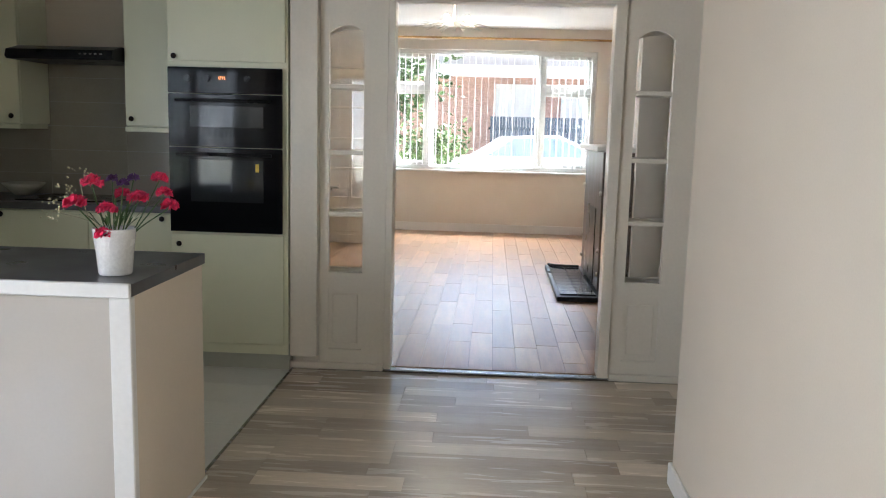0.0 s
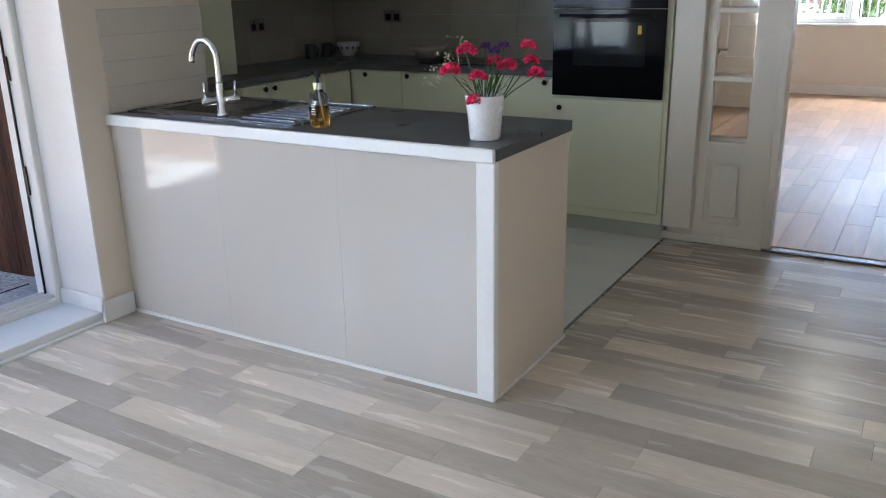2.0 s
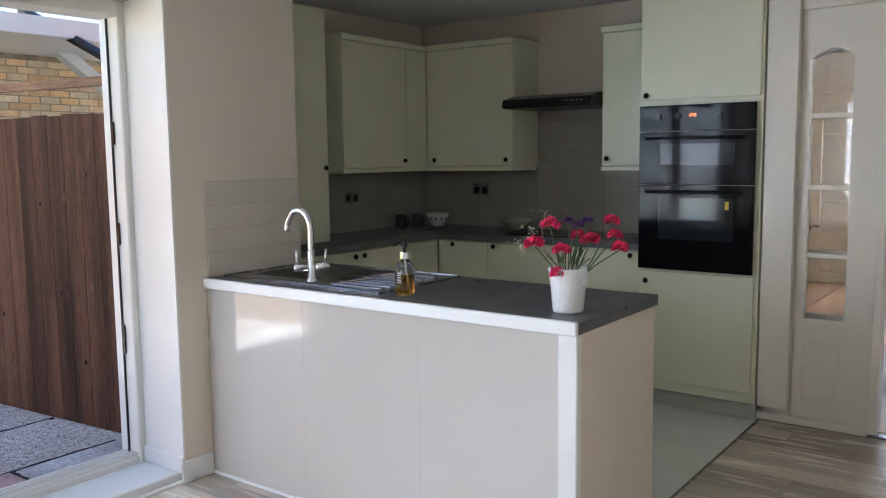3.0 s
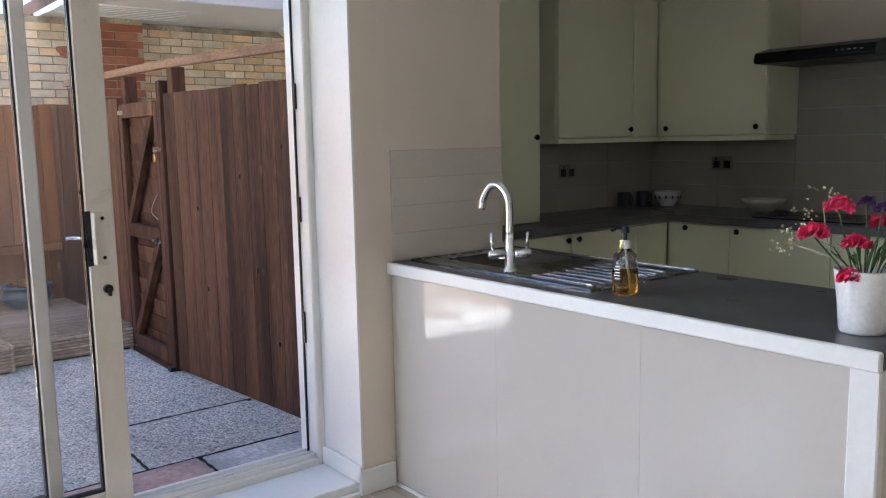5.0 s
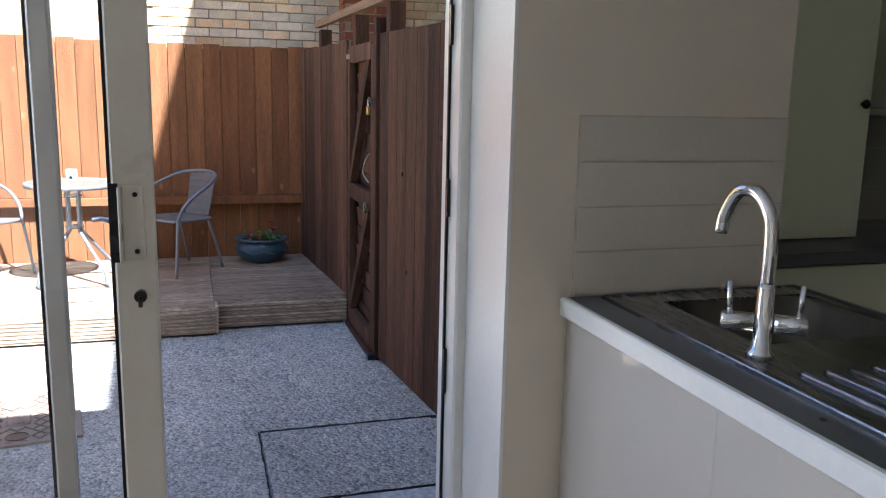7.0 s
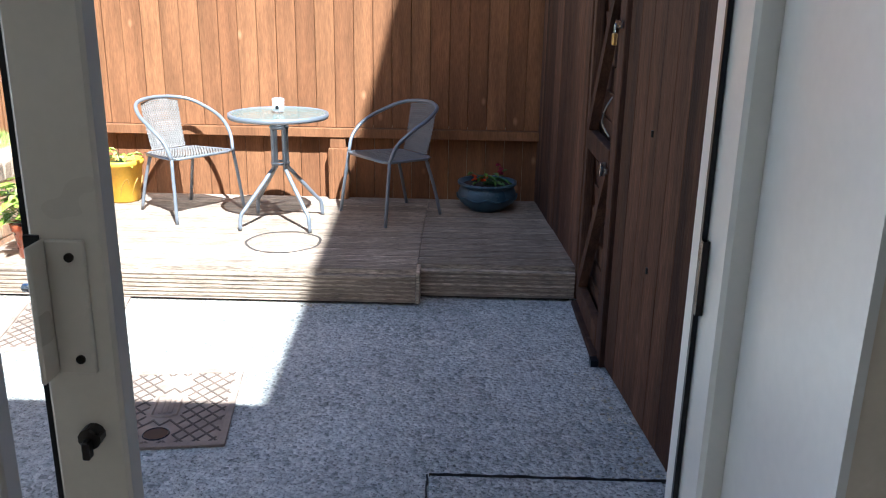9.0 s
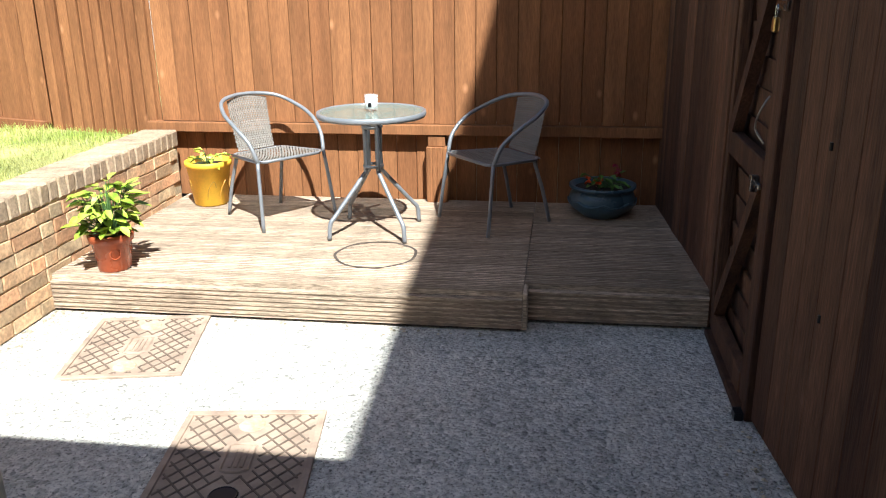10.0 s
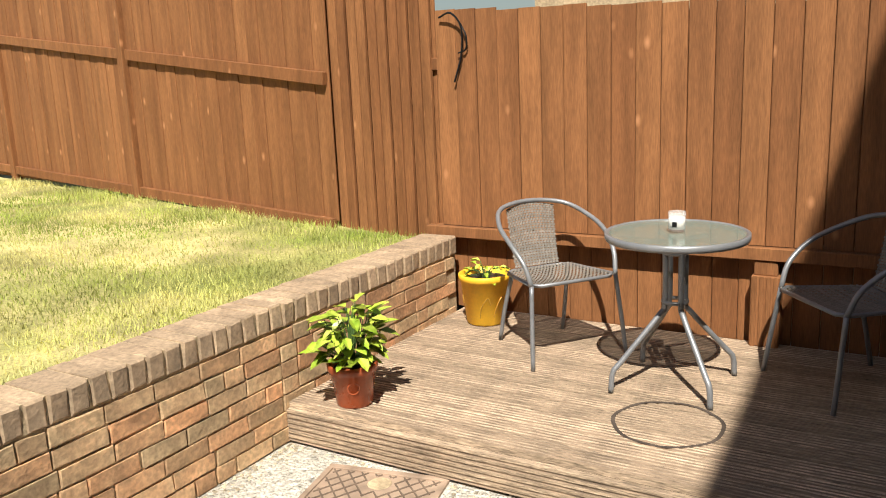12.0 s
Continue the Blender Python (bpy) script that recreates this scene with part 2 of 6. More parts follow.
# ---------------------------------------------------------------- helpers
def box(bm, x0, x1, y0, y1, z0, z1, bevel=0.0, seg=1):
    vs = [bm.verts.new((x, y, z)) for x in (x0, x1) for y in (y0, y1) for z in (z0, z1)]
    fs = [bm.faces.new([vs[i] for i in q]) for q in ((0, 1, 3, 2), (4, 6, 7, 5), (0, 4, 5, 1), (2, 3, 7, 6), (0, 2, 6, 4), (1, 5, 7, 3))]
    if bevel:
        es = list({e for f in fs for e in f.edges})
        bmesh.ops.bevel(bm, geom=es, offset=bevel, segments=seg, affect="EDGES", profile=0.5)
    return bm


def boxes(*rows, bevel=0.0):
    bm = bmesh.new()
    for r in rows:
        box(bm, *r, bevel=bevel)
    return bm


def mesh_of(name, bm, mat, smooth=False):
    bmesh.ops.recalc_face_normals(bm, faces=bm.faces)
    me = bpy.data.meshes.new(name)
    bm.to_mesh(me)
    bm.free()
    me.materials.append(mat)
    if smooth:
        for p in me.polygons:
            p.use_smooth = True
    return me


def part(name, bm, mat, parent=None, label="", smooth=False):
    ob = new(name, mesh_of(name, bm, mat, smooth))
    if parent is not None:
        ob.parent = parent
    if label:
        tagged(ob, label)
    return ob


def thing(name, label, category, at=(0, 0, 0), turn=0.0, group="", kind=""):
    ob = new(name)
    ob.matrix_world = pose(*at, 0, 0, turn)
    return tagged(ob, label, category, group, kind)


def structure(name, bm, mat, label, category="structure"):
    return tagged(part(name, bm, mat), label, category, kind="structure")


def piece(name, me, parent, m):
    ob = new(name, me)
    ob.parent = parent
    ob.matrix_basis = m
    return ob


def lathe(profile, n=24):
    """A body of revolution from (radius, height) pairs."""
    bm = bmesh.new()
    rings = []
    for r, z in profile:
        rings.append([bm.verts.new((r * math.cos(2 * math.pi * i / n), r * math.sin(2 * math.pi * i / n), z)) for i in range(n)] if r > 1e-6 else [bm.verts.new((0, 0, z))])
    for a, b in zip(rings, rings[1:]):
        for i in range(n):
            j = (i + 1) % n
            if len(a) == 1 and len(b) == 1:
                continue
            if len(a) == 1:
                bm.faces.new((a[0], b[i], b[j]))
            elif len(b) == 1:
                bm.faces.new((a[i], a[j], b[0]))
            else:
                bm.faces.new((a[i], a[j], b[j], b[i]))
    return bm


def tube(points, radius, n=8, bm=None, closed=False):
    """A round tube along points."""
    bm = bm or bmesh.new()
    pts = [Vector(p) for p in points]
    rings = []
    last = None
    for i, p in enumerate(pts):
        if closed:
            d = (pts[(i + 1) % len(pts)] - pts[i - 1]).normalized()
        else:
            d = (pts[min(i + 1, len(pts) - 1)] - pts[max(i - 1, 0)]).normalized()
        if last is None:
            side = d.orthogonal().normalized()
        else:
            side = (last - d * last.dot(d)).normalized()
        last = side
        up = d.cross(side)
        rr = radius[i] if isinstance(radius, (list, tuple)) else radius
        rings.append([bm.verts.new(p + (side * math.cos(2 * math.pi * k / n) + up * math.sin(2 * math.pi * k / n)) * rr) for k in range(n)])
    pairs = list(zip(rings, rings[1:])) + ([(rings[-1], rings[0])] if closed else [])
    for a, b in pairs:
        for k in range(n):
            bm.faces.new((a[k], a[(k + 1) % n], b[(k + 1) % n], b[k]))
    if not closed:
        bm.faces.new(rings[0])
        bm.faces.new(rings[-1])
    return bm


def smooth_path(points, n=6):
    """Points of a Catmull-Rom curve through the given ones."""
    p = [Vector(q) for q in points]
    p = [2 * p[0] - p[1]] + p + [2 * p[-1] - p[-2]]
    out = []
    for i in range(1, len(p) - 2):
        for k in range(n):
            t = k / n
            out.append(0.5 * ((2 * p[i]) + (p[i + 1] - p[i - 1]) * t + (2 * p[i - 1] - 5 * p[i] + 4 * p[i + 1] - p[i + 2]) * t * t + (3 * p[i] - p[i - 1] - 3 * p[i + 1] + p[i + 2]) * t ** 3))
    out.append(p[-2])
    return out


rnd = random.Random(4)
GROUND = -0.152     # patio level; the room's floor is at zero
DECKZ = 0.04
FX = -7.68          # back fence
FY = 2.74           # side fence

# ---------------------------------------------------------------- house: floors, walls, ceilings
floor = structure("floor", boxes((-2.9, 1.62, -2.6, 4.83, -0.12, -0.012)), GAP, "grey oak laminate floor of the kitchen diner", "floor")
lounge_floor = structure("floor_lounge", boxes((-2.6, 2.0, 5.64, 11.4, -0.1, 0.006), (-0.74, 2.0, 4.835, 5.64, -0.1, 0.006)), GAP, "honey oak strip floor of the lounge", "floor")
kitchen_floor = structure("floor_kitchen", boxes((-3.45, -0.755, 2.6, 5.35, -0.011, -0.006)), GROUT, "white glossy kitchen floor tiles", "floor")

CZ = 2.4
# patio wall with the sliding door's opening
structure("wall_west", boxes((-3.02, -2.58, -2.6, -1.52, -0.12, CZ), (-3.02, -2.58, -1.52, 2.44, 2.12, CZ), (-3.02, -2.58, 2.44, 3.175, -0.12, CZ)), WALL, "cream painted wall round the patio doors", "wall")
structure("wall_kitchen_return", boxes((-3.45, -3.022, 2.995, 3.175, -0.12, CZ)), WALL, "cream painted kitchen return wall", "wall")
structure("wall_kitchen_west", boxes((-3.75, -3.45, 2.995, 5.63, -0.12, CZ)), WALL, "grey-beige kitchen wall", "wall")
structure("wall_kitchen_north", boxes((-3.45, -0.74, 5.33, 5.63, -0.12, CZ)), WALL, "grey-beige kitchen back wall", "wall")
structure("wall_south", boxes((-2.88, 1.9, -2.85, -2.6, -0.12, CZ)), WALL, "plain cream end wall", "wall")
structure("wall_east", boxes((1.125, 1.3, -2.6, 3.385, -0.12, CZ), bevel=0.004), WALL, "warm cream painted wall ending in a corner", "wall")
structure("wall_east_recess", boxes((1.62, 1.8, 3.2, 4.8, -0.12, CZ)), WALL, "cream painted recess wall", "wall")
structure("wall_recess_south", boxes((1.3, 1.62, 3.2, 3.384, -0.12, CZ)), WALL, "cream painted recess return", "wall")
structure("ceiling", boxes((-2.97, 1.9, -2.85, 2.995, CZ, CZ + 0.12), (-3.75, 1.8, 2.995, 4.9, CZ, CZ + 0.12), (-3.75, -0.74, 4.9, 5.63, CZ, CZ + 0.12)), CEIL, "white painted ceiling", "ceiling")
# partition between kitchen diner and lounge
structure("wall_north", boxes((-0.74, -0.605, 4.795, 4.9, -0.05, CZ), (1.49, 1.8, 4.795, 4.9, -0.05, CZ), (-0.605, 1.49, 4.795, 4.9, 2.2, CZ)), CREAM, "white painted partition wall round the glazed screens", "wall")
# lounge shell
LZ = 2.72
structure("wall_lounge_west", boxes((-2.75, -2.6, 5.64, 11.5, -0.1, LZ)), LOUNGE_WALL, "cream lounge wall", "wall")
structure("wall_lounge_east", boxes((1.95, 2.1, 4.9, 11.5, -0.1, LZ)), LOUNGE_WALL, "cream lounge wall", "wall")
structure("wall_lounge_south", boxes((-2.6, -0.84, 5.64, 5.7, -0.1, LZ), (-0.84, -0.741, 4.905, 5.7, -0.1, LZ), (1.801, 1.95, 4.795, 4.9, -0.1, LZ), (-0.74, 1.95, 4.905, 4.95, CZ, LZ)), LOUNGE_WALL, "cream lounge wall beside the opening", "wall")
structure("wall_lounge_north", boxes((-2.6, -1.22, 11.4, 11.65, -0.1, LZ), (-1.22, 1.7, 11.4, 11.65, -0.1, 0.85), (-1.22, 1.7, 11.4, 11.65, 2.44, LZ), (1.7, 1.95, 11.4, 11.65, -0.1, LZ)), LOUNGE_WALL, "peach cream lounge wall under the wide window", "wall")
structure("ceiling_lounge", boxes((-2.75, 2.1, 5.64, 11.65, LZ, LZ + 0.1), (-0.84, 2.1, 4.9, 5.64, LZ, LZ + 0.1)), CEIL, "white lounge ceiling", "ceiling")
# the roof's eaves over the patio doors, then two unseen masses added to shade the yard
structure("roof_eaves", boxes((-3.02, 2.1, -2.9, 3.05, CZ + 0.125, CZ + 0.2)), WHITE, "white eaves of the low roof over the patio doors", "roof")
# Unseen slope, added to keep low eastern sky light off the fence.
bm = bmesh.new()
rv = [bm.verts.new((x, yv, z + dz)) for yv in (-2.9, 3.05) for x, z in ((-2.95, CZ + 0.203), (2.4, 7.9), (3.2, 7.9)) for dz in (0.0, 0.12)]
for q in ((0, 2, 3, 1), (2, 4, 5, 3), (7, 9, 8, 6), (9, 11, 10, 8), (1, 3, 9, 7), (3, 5, 11, 9), (6, 8, 2, 0), (8, 10, 4, 2), (0, 1, 7, 6), (4, 10, 11, 5)):
    bm.faces.new([rv[i] for i in q])
bmesh.ops.recalc_face_normals(bm, faces=list(bm.faces))
structure("roof_slope", bm, material("brown_house_tiles", (0.15, 0.085, 0.06), 0.9, scale=5, vary=0.2), "unseen brown roof slope added to block low sky from the yard", "roof")
# Unseen block; its height and turn are fitted to the shadow edge it casts.
bm = boxes((-3.75, 4.0, 3.86, 11.65, 2.85, 7.9), (-4.7, 4.4, 3.8, 11.8, 7.9, 8.0))
bmesh.ops.rotate(bm, cent=(0.07, 3.8, 0), matrix=Matrix.Rotation(math.atan(0.04), 3, "Z"), verts=bm.verts)
structure("house_upper_storey", bm, RBRICK, "unseen brick block with eaves, added to cast the yard's shadow edge", "wall")

# ---------------------------------------------------------------- outdoors: ground, lawn, neighbours
structure("ground", boxes((-2.985, -400, -400, 400, GROUND - 0.3, GROUND), (-2.985, 400, 11.66, 400, GROUND - 0.3, GROUND), (2.2, 400, -400, 11.66, GROUND - 0.3, GROUND), (-2.985, 2.2, -400, -2.86, GROUND - 0.3, GROUND)), CONCRETE, "rough exposed-aggregate concrete yard", "ground")
# lawn bank behind the garden wall
bm = bmesh.new()
NX, NY = 40, 50
grid = {}
for i in range(NX + 1):
    for j in range(NY + 1):
        x, y = -14.0 + 11.0 * i / NX, -0.71 - 14.0 * j / NY
        z = 0.43 + 0.02 * min(1, -0.7 - y) + 0.02 * noise.noise((x * 1.3, y * 1.3, 0))
        grid[i, j] = bm.verts.new((x, y, z))
for i in range(NX):
    for j in range(NY):
        bm.faces.new((grid[i, j], grid[i + 1, j], grid[i + 1, j + 1], grid[i, j + 1]))
structure("ground_lawn", bm, LAWN, "sunburnt raised lawn behind the brick wall", "lawn")
structure("ground_lawn_bank", boxes((-14, -3.0, -14.7, -0.72, GROUND, 0.36)), SOIL, "earth under the raised lawn", "ground")


# ---------------------------------------------------------------- patio door
def sliding_door():
    door = thing("door_patio", "white plastic sliding patio door standing partly open", "patio door", (-0.08, 0, 0), kind="structure")
    for name, row in (("jamb", (2.4, 2.438, 0.0, 2.118)), ("jamb", (-1.518, -1.44, 0.0, 2.118)), ("head", (-1.44, 2.4, 2.05, 2.118)), ("bottom_rail", (-1.44, 2.4, 0.0, 0.075))):
        part(name, boxes((-2.930, -2.780, *row), bevel=0.006), PVC, door)
    for x in (-2.87, -2.83, -2.8):
        part("track", boxes((x - 0.005, x + 0.005, -1.43, 2.395, 0.076, 0.092)), PVC, door, "narrow aluminium sliding track")
    part("seal", boxes((-2.865, -2.857, 2.392, 2.399, 0.08, 2.05)), BLACK, door, "black rubber weather seal")
    for z0, z1 in ((0.55, 0.68), (1.05, 1.15), (1.5, 1.6)):
        part("striker", boxes((-2.850, -2.842, 2.39, 2.399, z0, z1)), KNOB, door, "dark metal lock keep")

    # Darker than the outer frame: the leaf's weaker inside light is in this colour.
    ALMOND_SHADE = material("shaded_almond_frame", (0.62, 0.56, 0.46), 0.3, scale=3, vary=0.04, fine=0.02, bump=0.02)

    def leaf(name, x, y0, y1, width):
        f = part(name, boxes((x - 0.022, x + 0.022, y1 - width, y1, 0.08, 2.05), bevel=0.005), ALMOND_SHADE, door)
        part("stile", boxes((x - 0.022, x + 0.022, y0, y0 + width, 0.08, 2.05), bevel=0.005), ALMOND_SHADE, f)
        for z0, z1 in ((0.08, 0.165), (1.97, 2.05)):
            part("rail", boxes((x - 0.021, x + 0.021, y0 + width, y1 - width, z0, z1), bevel=0.005), ALMOND_SHADE, f)
        part("gasket", boxes((x - 0.016, x + 0.016, y1 - width - 0.008, y1 - width, 0.165, 1.97), (x - 0.016, x + 0.016, y0 + width, y1 - width - 0.008, 0.165, 0.173)), BLACK, f, "black glazing gasket")
        g = part("pane", boxes((x - 0.006, x + 0.006, y0 + width, y1 - width - 0.008, 0.173, 1.97)), CLEAR, f, "clear glass pane")
        g.visible_shadow = False
        return f

    leaf("fixed_leaf", -2.890, 0.0, 1.437, 0.048)
    # Unseen leaf: the opening is extended south to let the sky lamp light the screens.
    leaf("fixed_leaf", -2.89, -1.44, -0.01, 0.06)
    s = leaf("sliding_leaf", -2.815, 0.227, 1.652, 0.095)
    h = part("pull_handle", boxes((-2.795, -2.752, 1.572, 1.579, 0.972, 1.149), (-2.795, -2.787, 1.579, 1.627, 0.972, 1.149), bevel=0.002), ALMOND_SHADE, s, "worn cream pull handle")
    bm = bmesh.new()
    for z in (0.993, 1.128):
        tube([(-2.790, 1.609, z), (-2.784, 1.609, z)], 0.006, 10, bm)
    part("screw", bm, KNOB, h)
    part("backplate", boxes((-2.794, -2.788, 1.554, 1.572, 0.967, 1.154)), BLACK, h)
    bm = tube([(-2.793, 1.612, 0.885), (-2.775, 1.612, 0.885)], 0.015, 12)
    box(bm, -2.775, -2.760, 1.607, 1.617, 0.862, 0.888, 0.002)
    part("key_lock", bm, KNOB, s, "small worn metal turn lock")
    part("outer_latch", tube([(-2.835, 1.547, 1.06), (-2.860, 1.527, 1.062), (-2.865, 1.507, 1.06)], 0.006, 8), CHROME, s, "small chrome latch")
    return door


sliding_door()
structure("door_step", boxes((-3.012, -2.902, -1.52, 2.438, GROUND - 0.05, -0.002)), CONCRETE, "concrete step under the patio door", "step")
structure("window_sill_board", boxes((-2.859, -2.6, -1.52, 2.438, -0.01, 0.045), bevel=0.004), WHITE, "white painted sill board under the patio door", "sill")
structure("trim_sill_strip", boxes((-2.598, -2.575, -1.52, 2.48, -0.011, 0.012), bevel=0.003), WHITE, "white floor edging strip", "trim")
structure("reveal_lining", boxes((-2.859, -2.578, 2.43, 2.439, 0.0, 2.118)), WHITE, "white reveal lining of the patio door", "trim")
SK = 0.1
structure("baseboard_pier", boxes((-2.579, -2.565, 2.416, 2.584, 0.0, SK), (-2.858, -2.5655, 2.416, 2.429, 0.046, SK + 0.02), bevel=0.003), WHITE, "white skirting round the pier", "baseboard")
structure("baseboard_east", boxes((1.111, 1.124, -2.6, 3.399, 0.0, 0.09), (1.111, 1.3, 3.386, 3.399, 0.0, 0.09), bevel=0.003), WHITE, "white skirting along the cream wall", "baseboard")


# ---------------------------------------------------------------- screen between diner and lounge
def arched_head(gx0, gx1, arch, y0, y1, n=12):
    """The curved fillet that closes the top pane."""
    bm = bmesh.new()
    rows = []
    for k in range(n + 1):
        x = gx0 + (gx1 - gx0) * k / n
        z = 1.945 - arch * (2 * k / n - 1) ** 2
        rows.append([bm.verts.new(p) for p in ((x, y0, z), (x, y0, 1.96), (x, y1, 1.96), (x, y1, z))])
    for a, b in zip(rows, rows[1:]):
        for q in range(4):
            bm.faces.new((a[q], a[(q + 1) % 4], b[(q + 1) % 4], b[q]))
    bm.faces.new(rows[0])
    bm.faces.new(rows[-1])
    return bm


def glazed_panel(name, label, x0, x1, gx0, gx1, at=(0, 0, 0), turn=0, y0=4.8, y1=4.845, z0=0.012, z1=2.2):
    p = thing(name, label, "glazed panel", at, turn, group="glazed screens of the opening", kind="structure")
    bars = (1.612, 1.248, 0.9)
    for a, b in ((x0, gx0), (gx1, x1)):
        part("stile", boxes((a, b, y0, y1, z0, z1)), CREAM, p)
    for a, b in ((z0, 0.115), (0.475, 0.565), (1.96, z1)):
        part("rail", boxes((gx0, gx1, y0, y1, a, b)), CREAM, p)
    for z in bars:
        part("glazing_bar", boxes((gx0, gx1, y0 + 0.004, y1 - 0.004, z - 0.013, z + 0.013), bevel=0.003), CREAM, p)
    part("arched_head", arched_head(gx0, gx1, 0.045, y0 + 0.003, y1 - 0.003), CREAM, p)
    edges = [0.565, 0.9, 1.248, 1.612, 1.96]
    for a, b in zip(edges, edges[1:]):
        g = part("pane", boxes((gx0, gx1, (y0 + y1) / 2 - 0.002, (y0 + y1) / 2 + 0.002, a, b)), CLEAR, p, "clear glass pane")
        g.visible_shadow = False
    bm = boxes((gx0, gx1, y0 + 0.012, y1 - 0.01, 0.115, 0.475))
    box(bm, gx0 + 0.025, gx1 - 0.025, y0 + 0.004, y0 + 0.012, 0.15, 0.44, 0.004)
    part("raised_panel", bm, CREAM, p, "raised and fielded lower panel")
    return p


glazed_panel("screen_left", "white glazed side screen with four panes over a raised panel", -0.603, -0.225, -0.553, -0.357)
glazed_panel("screen_right", "white glazed side screen with four panes over a raised panel", 1.06, 1.49, 1.128, 1.325)
structure("trim_architrave", boxes((-0.225, -0.185, 4.775, 4.9, 0.012, 2.1), (0.998, 1.06, 4.775, 4.9, 0.012, 2.1), (-0.225, 1.06, 4.776, 4.9, 2.075, 2.14), (-0.225, 1.06, 4.8, 4.9, 2.14, 2.2), bevel=0.004), CREAM, "white painted door frame between diner and lounge", "door frame")
structure("trim_screen_base", boxes((-0.775, -0.226, 4.77, 4.794, 0.0, 0.04), (1.061, 1.6, 4.77, 4.794, 0.0, 0.04), bevel=0.004), CREAM, "white base trim below the glazed screens", "trim")
structure("threshold", boxes((-0.225, 1.06, 4.765, 4.83, 0.0, 0.014), bevel=0.004), STEEL, "metal threshold strip between laminate and oak", "threshold")
structure("trim_filler_panel", boxes((-0.76, -0.606, 4.74, 4.794, 0.08, CZ), bevel=0.003), CREAM, "white painted filler panel beside the oven housing", "panel")
structure("trim_screen_head", boxes((-0.605, 1.6, 4.77, 4.795, 2.14, 2.2), bevel=0.004), CREAM, "white head moulding of the screens", "trim")
leaf1 = glazed_panel("door_lounge_left", "white glazed lounge door folded back behind the screen", 0.0, 0.5, 0.09, 0.41, (-0.2, 4.96, 0), 172, -0.02, 0.02, 0.02, 2.05)
leaf2 = glazed_panel("door_lounge_right", "white glazed lounge door folded back behind the screen", 0.0, 0.58, 0.1, 0.48, (1.02, 4.96, 0), 8, -0.02, 0.02, 0.02, 2.05)
for lf in (leaf1, leaf2):
    part("door_handle", tube([(0.45, -0.02, 1.03), (0.45, -0.06, 1.03), (0.36, -0.065, 1.03)], 0.008, 8), CHROME, lf, "chrome lever handle")
    part("door_handle", tube([(0.45, 0.02, 1.03), (0.45, 0.06, 1.03), (0.36, 0.065, 1.03)], 0.008, 8), CHROME, lf, "chrome lever handle")


# ---------------------------------------------------------------- kitchen
def knob(parent, x, y, z, axis):
    d = {"x": (1, 0, 0), "y": (0, -1, 0)}[axis]
    bm = lathe([(0, 0), (0.006, 0), (0.006, 0.01), (0.014, 0.014), (0.016, 0.02), (0.012, 0.026), (0, 0.028)], 12)
    rot = Vector((0, 0, 1)).rotation_difference(Vector(d)).to_matrix().to_4x4()
    bmesh.ops.transform(bm, matrix=Matrix.Translation((x, y, z)) @ rot, verts=bm.verts)
    return part("knob", bm, KNOB, parent, "dark bronze round knob", True)


def cabinet(name, label, body, doors, group=""):
    """body: a box; doors: rows of (box, knob position, axis)."""
    c = thing(name, label, "kitchen cabinet", group=group)
    part("body", boxes(body), CAB, c)
    for db, kn, ax in doors:
        d = part("door", box(bmesh.new(), *db, bevel=0.003), CAB, c)
        if kn:
            knob(d, *kn, ax)
    return c


G = "sage kitchen cabinets"
YB = 4.77   # fronts of the back run
cabinet("oven_housing", "tall pale sage oven housing with doors above and below the oven", (-1.43, -0.765, 4.72, 5.325, 0.09, 2.32),
        [((-1.425, -0.785, 4.698, 4.718, 0.15, 0.775), (-1.374, 4.698, 0.72), "y"), ((-1.425, -0.775, 4.698, 4.718, 1.725, 2.3), (-1.385, 4.698, 1.75), "y")], G)
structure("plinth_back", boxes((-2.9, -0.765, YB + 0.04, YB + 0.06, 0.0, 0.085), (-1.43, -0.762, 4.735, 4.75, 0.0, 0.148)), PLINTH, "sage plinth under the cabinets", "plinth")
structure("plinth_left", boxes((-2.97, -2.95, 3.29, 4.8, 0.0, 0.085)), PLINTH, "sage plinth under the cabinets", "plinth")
for x0, x1, kx in ((-2.9, -2.5, -2.77), (-2.5, -1.94, -2.446), (-1.94, -1.435, -1.5)):
    cabinet("base_cabinet", "pale sage base cabinet with a slab door", (x0 + 0.001, x1 - 0.001, YB + 0.022, 5.325, 0.09, 0.877), [((x0 + 0.003, x1 - 0.003, YB, YB + 0.02, 0.1, 0.868), (kx, YB, 0.845), "y")], G)
for y0, y1, ky in ((3.3, 3.96, 3.92), (3.96, 4.485, 4.0), (4.485, 4.765, None)):
    cabinet("base_cabinet", "pale sage base cabinet with a slab door", (-3.44, -2.922, y0 + 0.001, y1 - 0.001, 0.09, 0.877), [((-2.92, -2.9, y0 + 0.003, y1 - 0.003, 0.1, 0.868), (-2.9, ky, 0.838) if ky else None, "x")], G)
wt = thing("worktop", "grey laminate L-shaped worktop round the kitchen corner", "worktop")
part("left_run", boxes((-3.448, -2.865, 3.18, 5.325, 0.88, 0.92), bevel=0.004), TOP, wt)
part("back_run", boxes((-2.864, -1.436, 4.735, 5.325, 0.88, 0.92), bevel=0.004), TOP, wt)
# wall cabinets
WZ0, WZ1 = 1.33, 2.16
def pelmet(c, *row):
    part("pelmet", boxes(row, bevel=0.003), CAB, c)


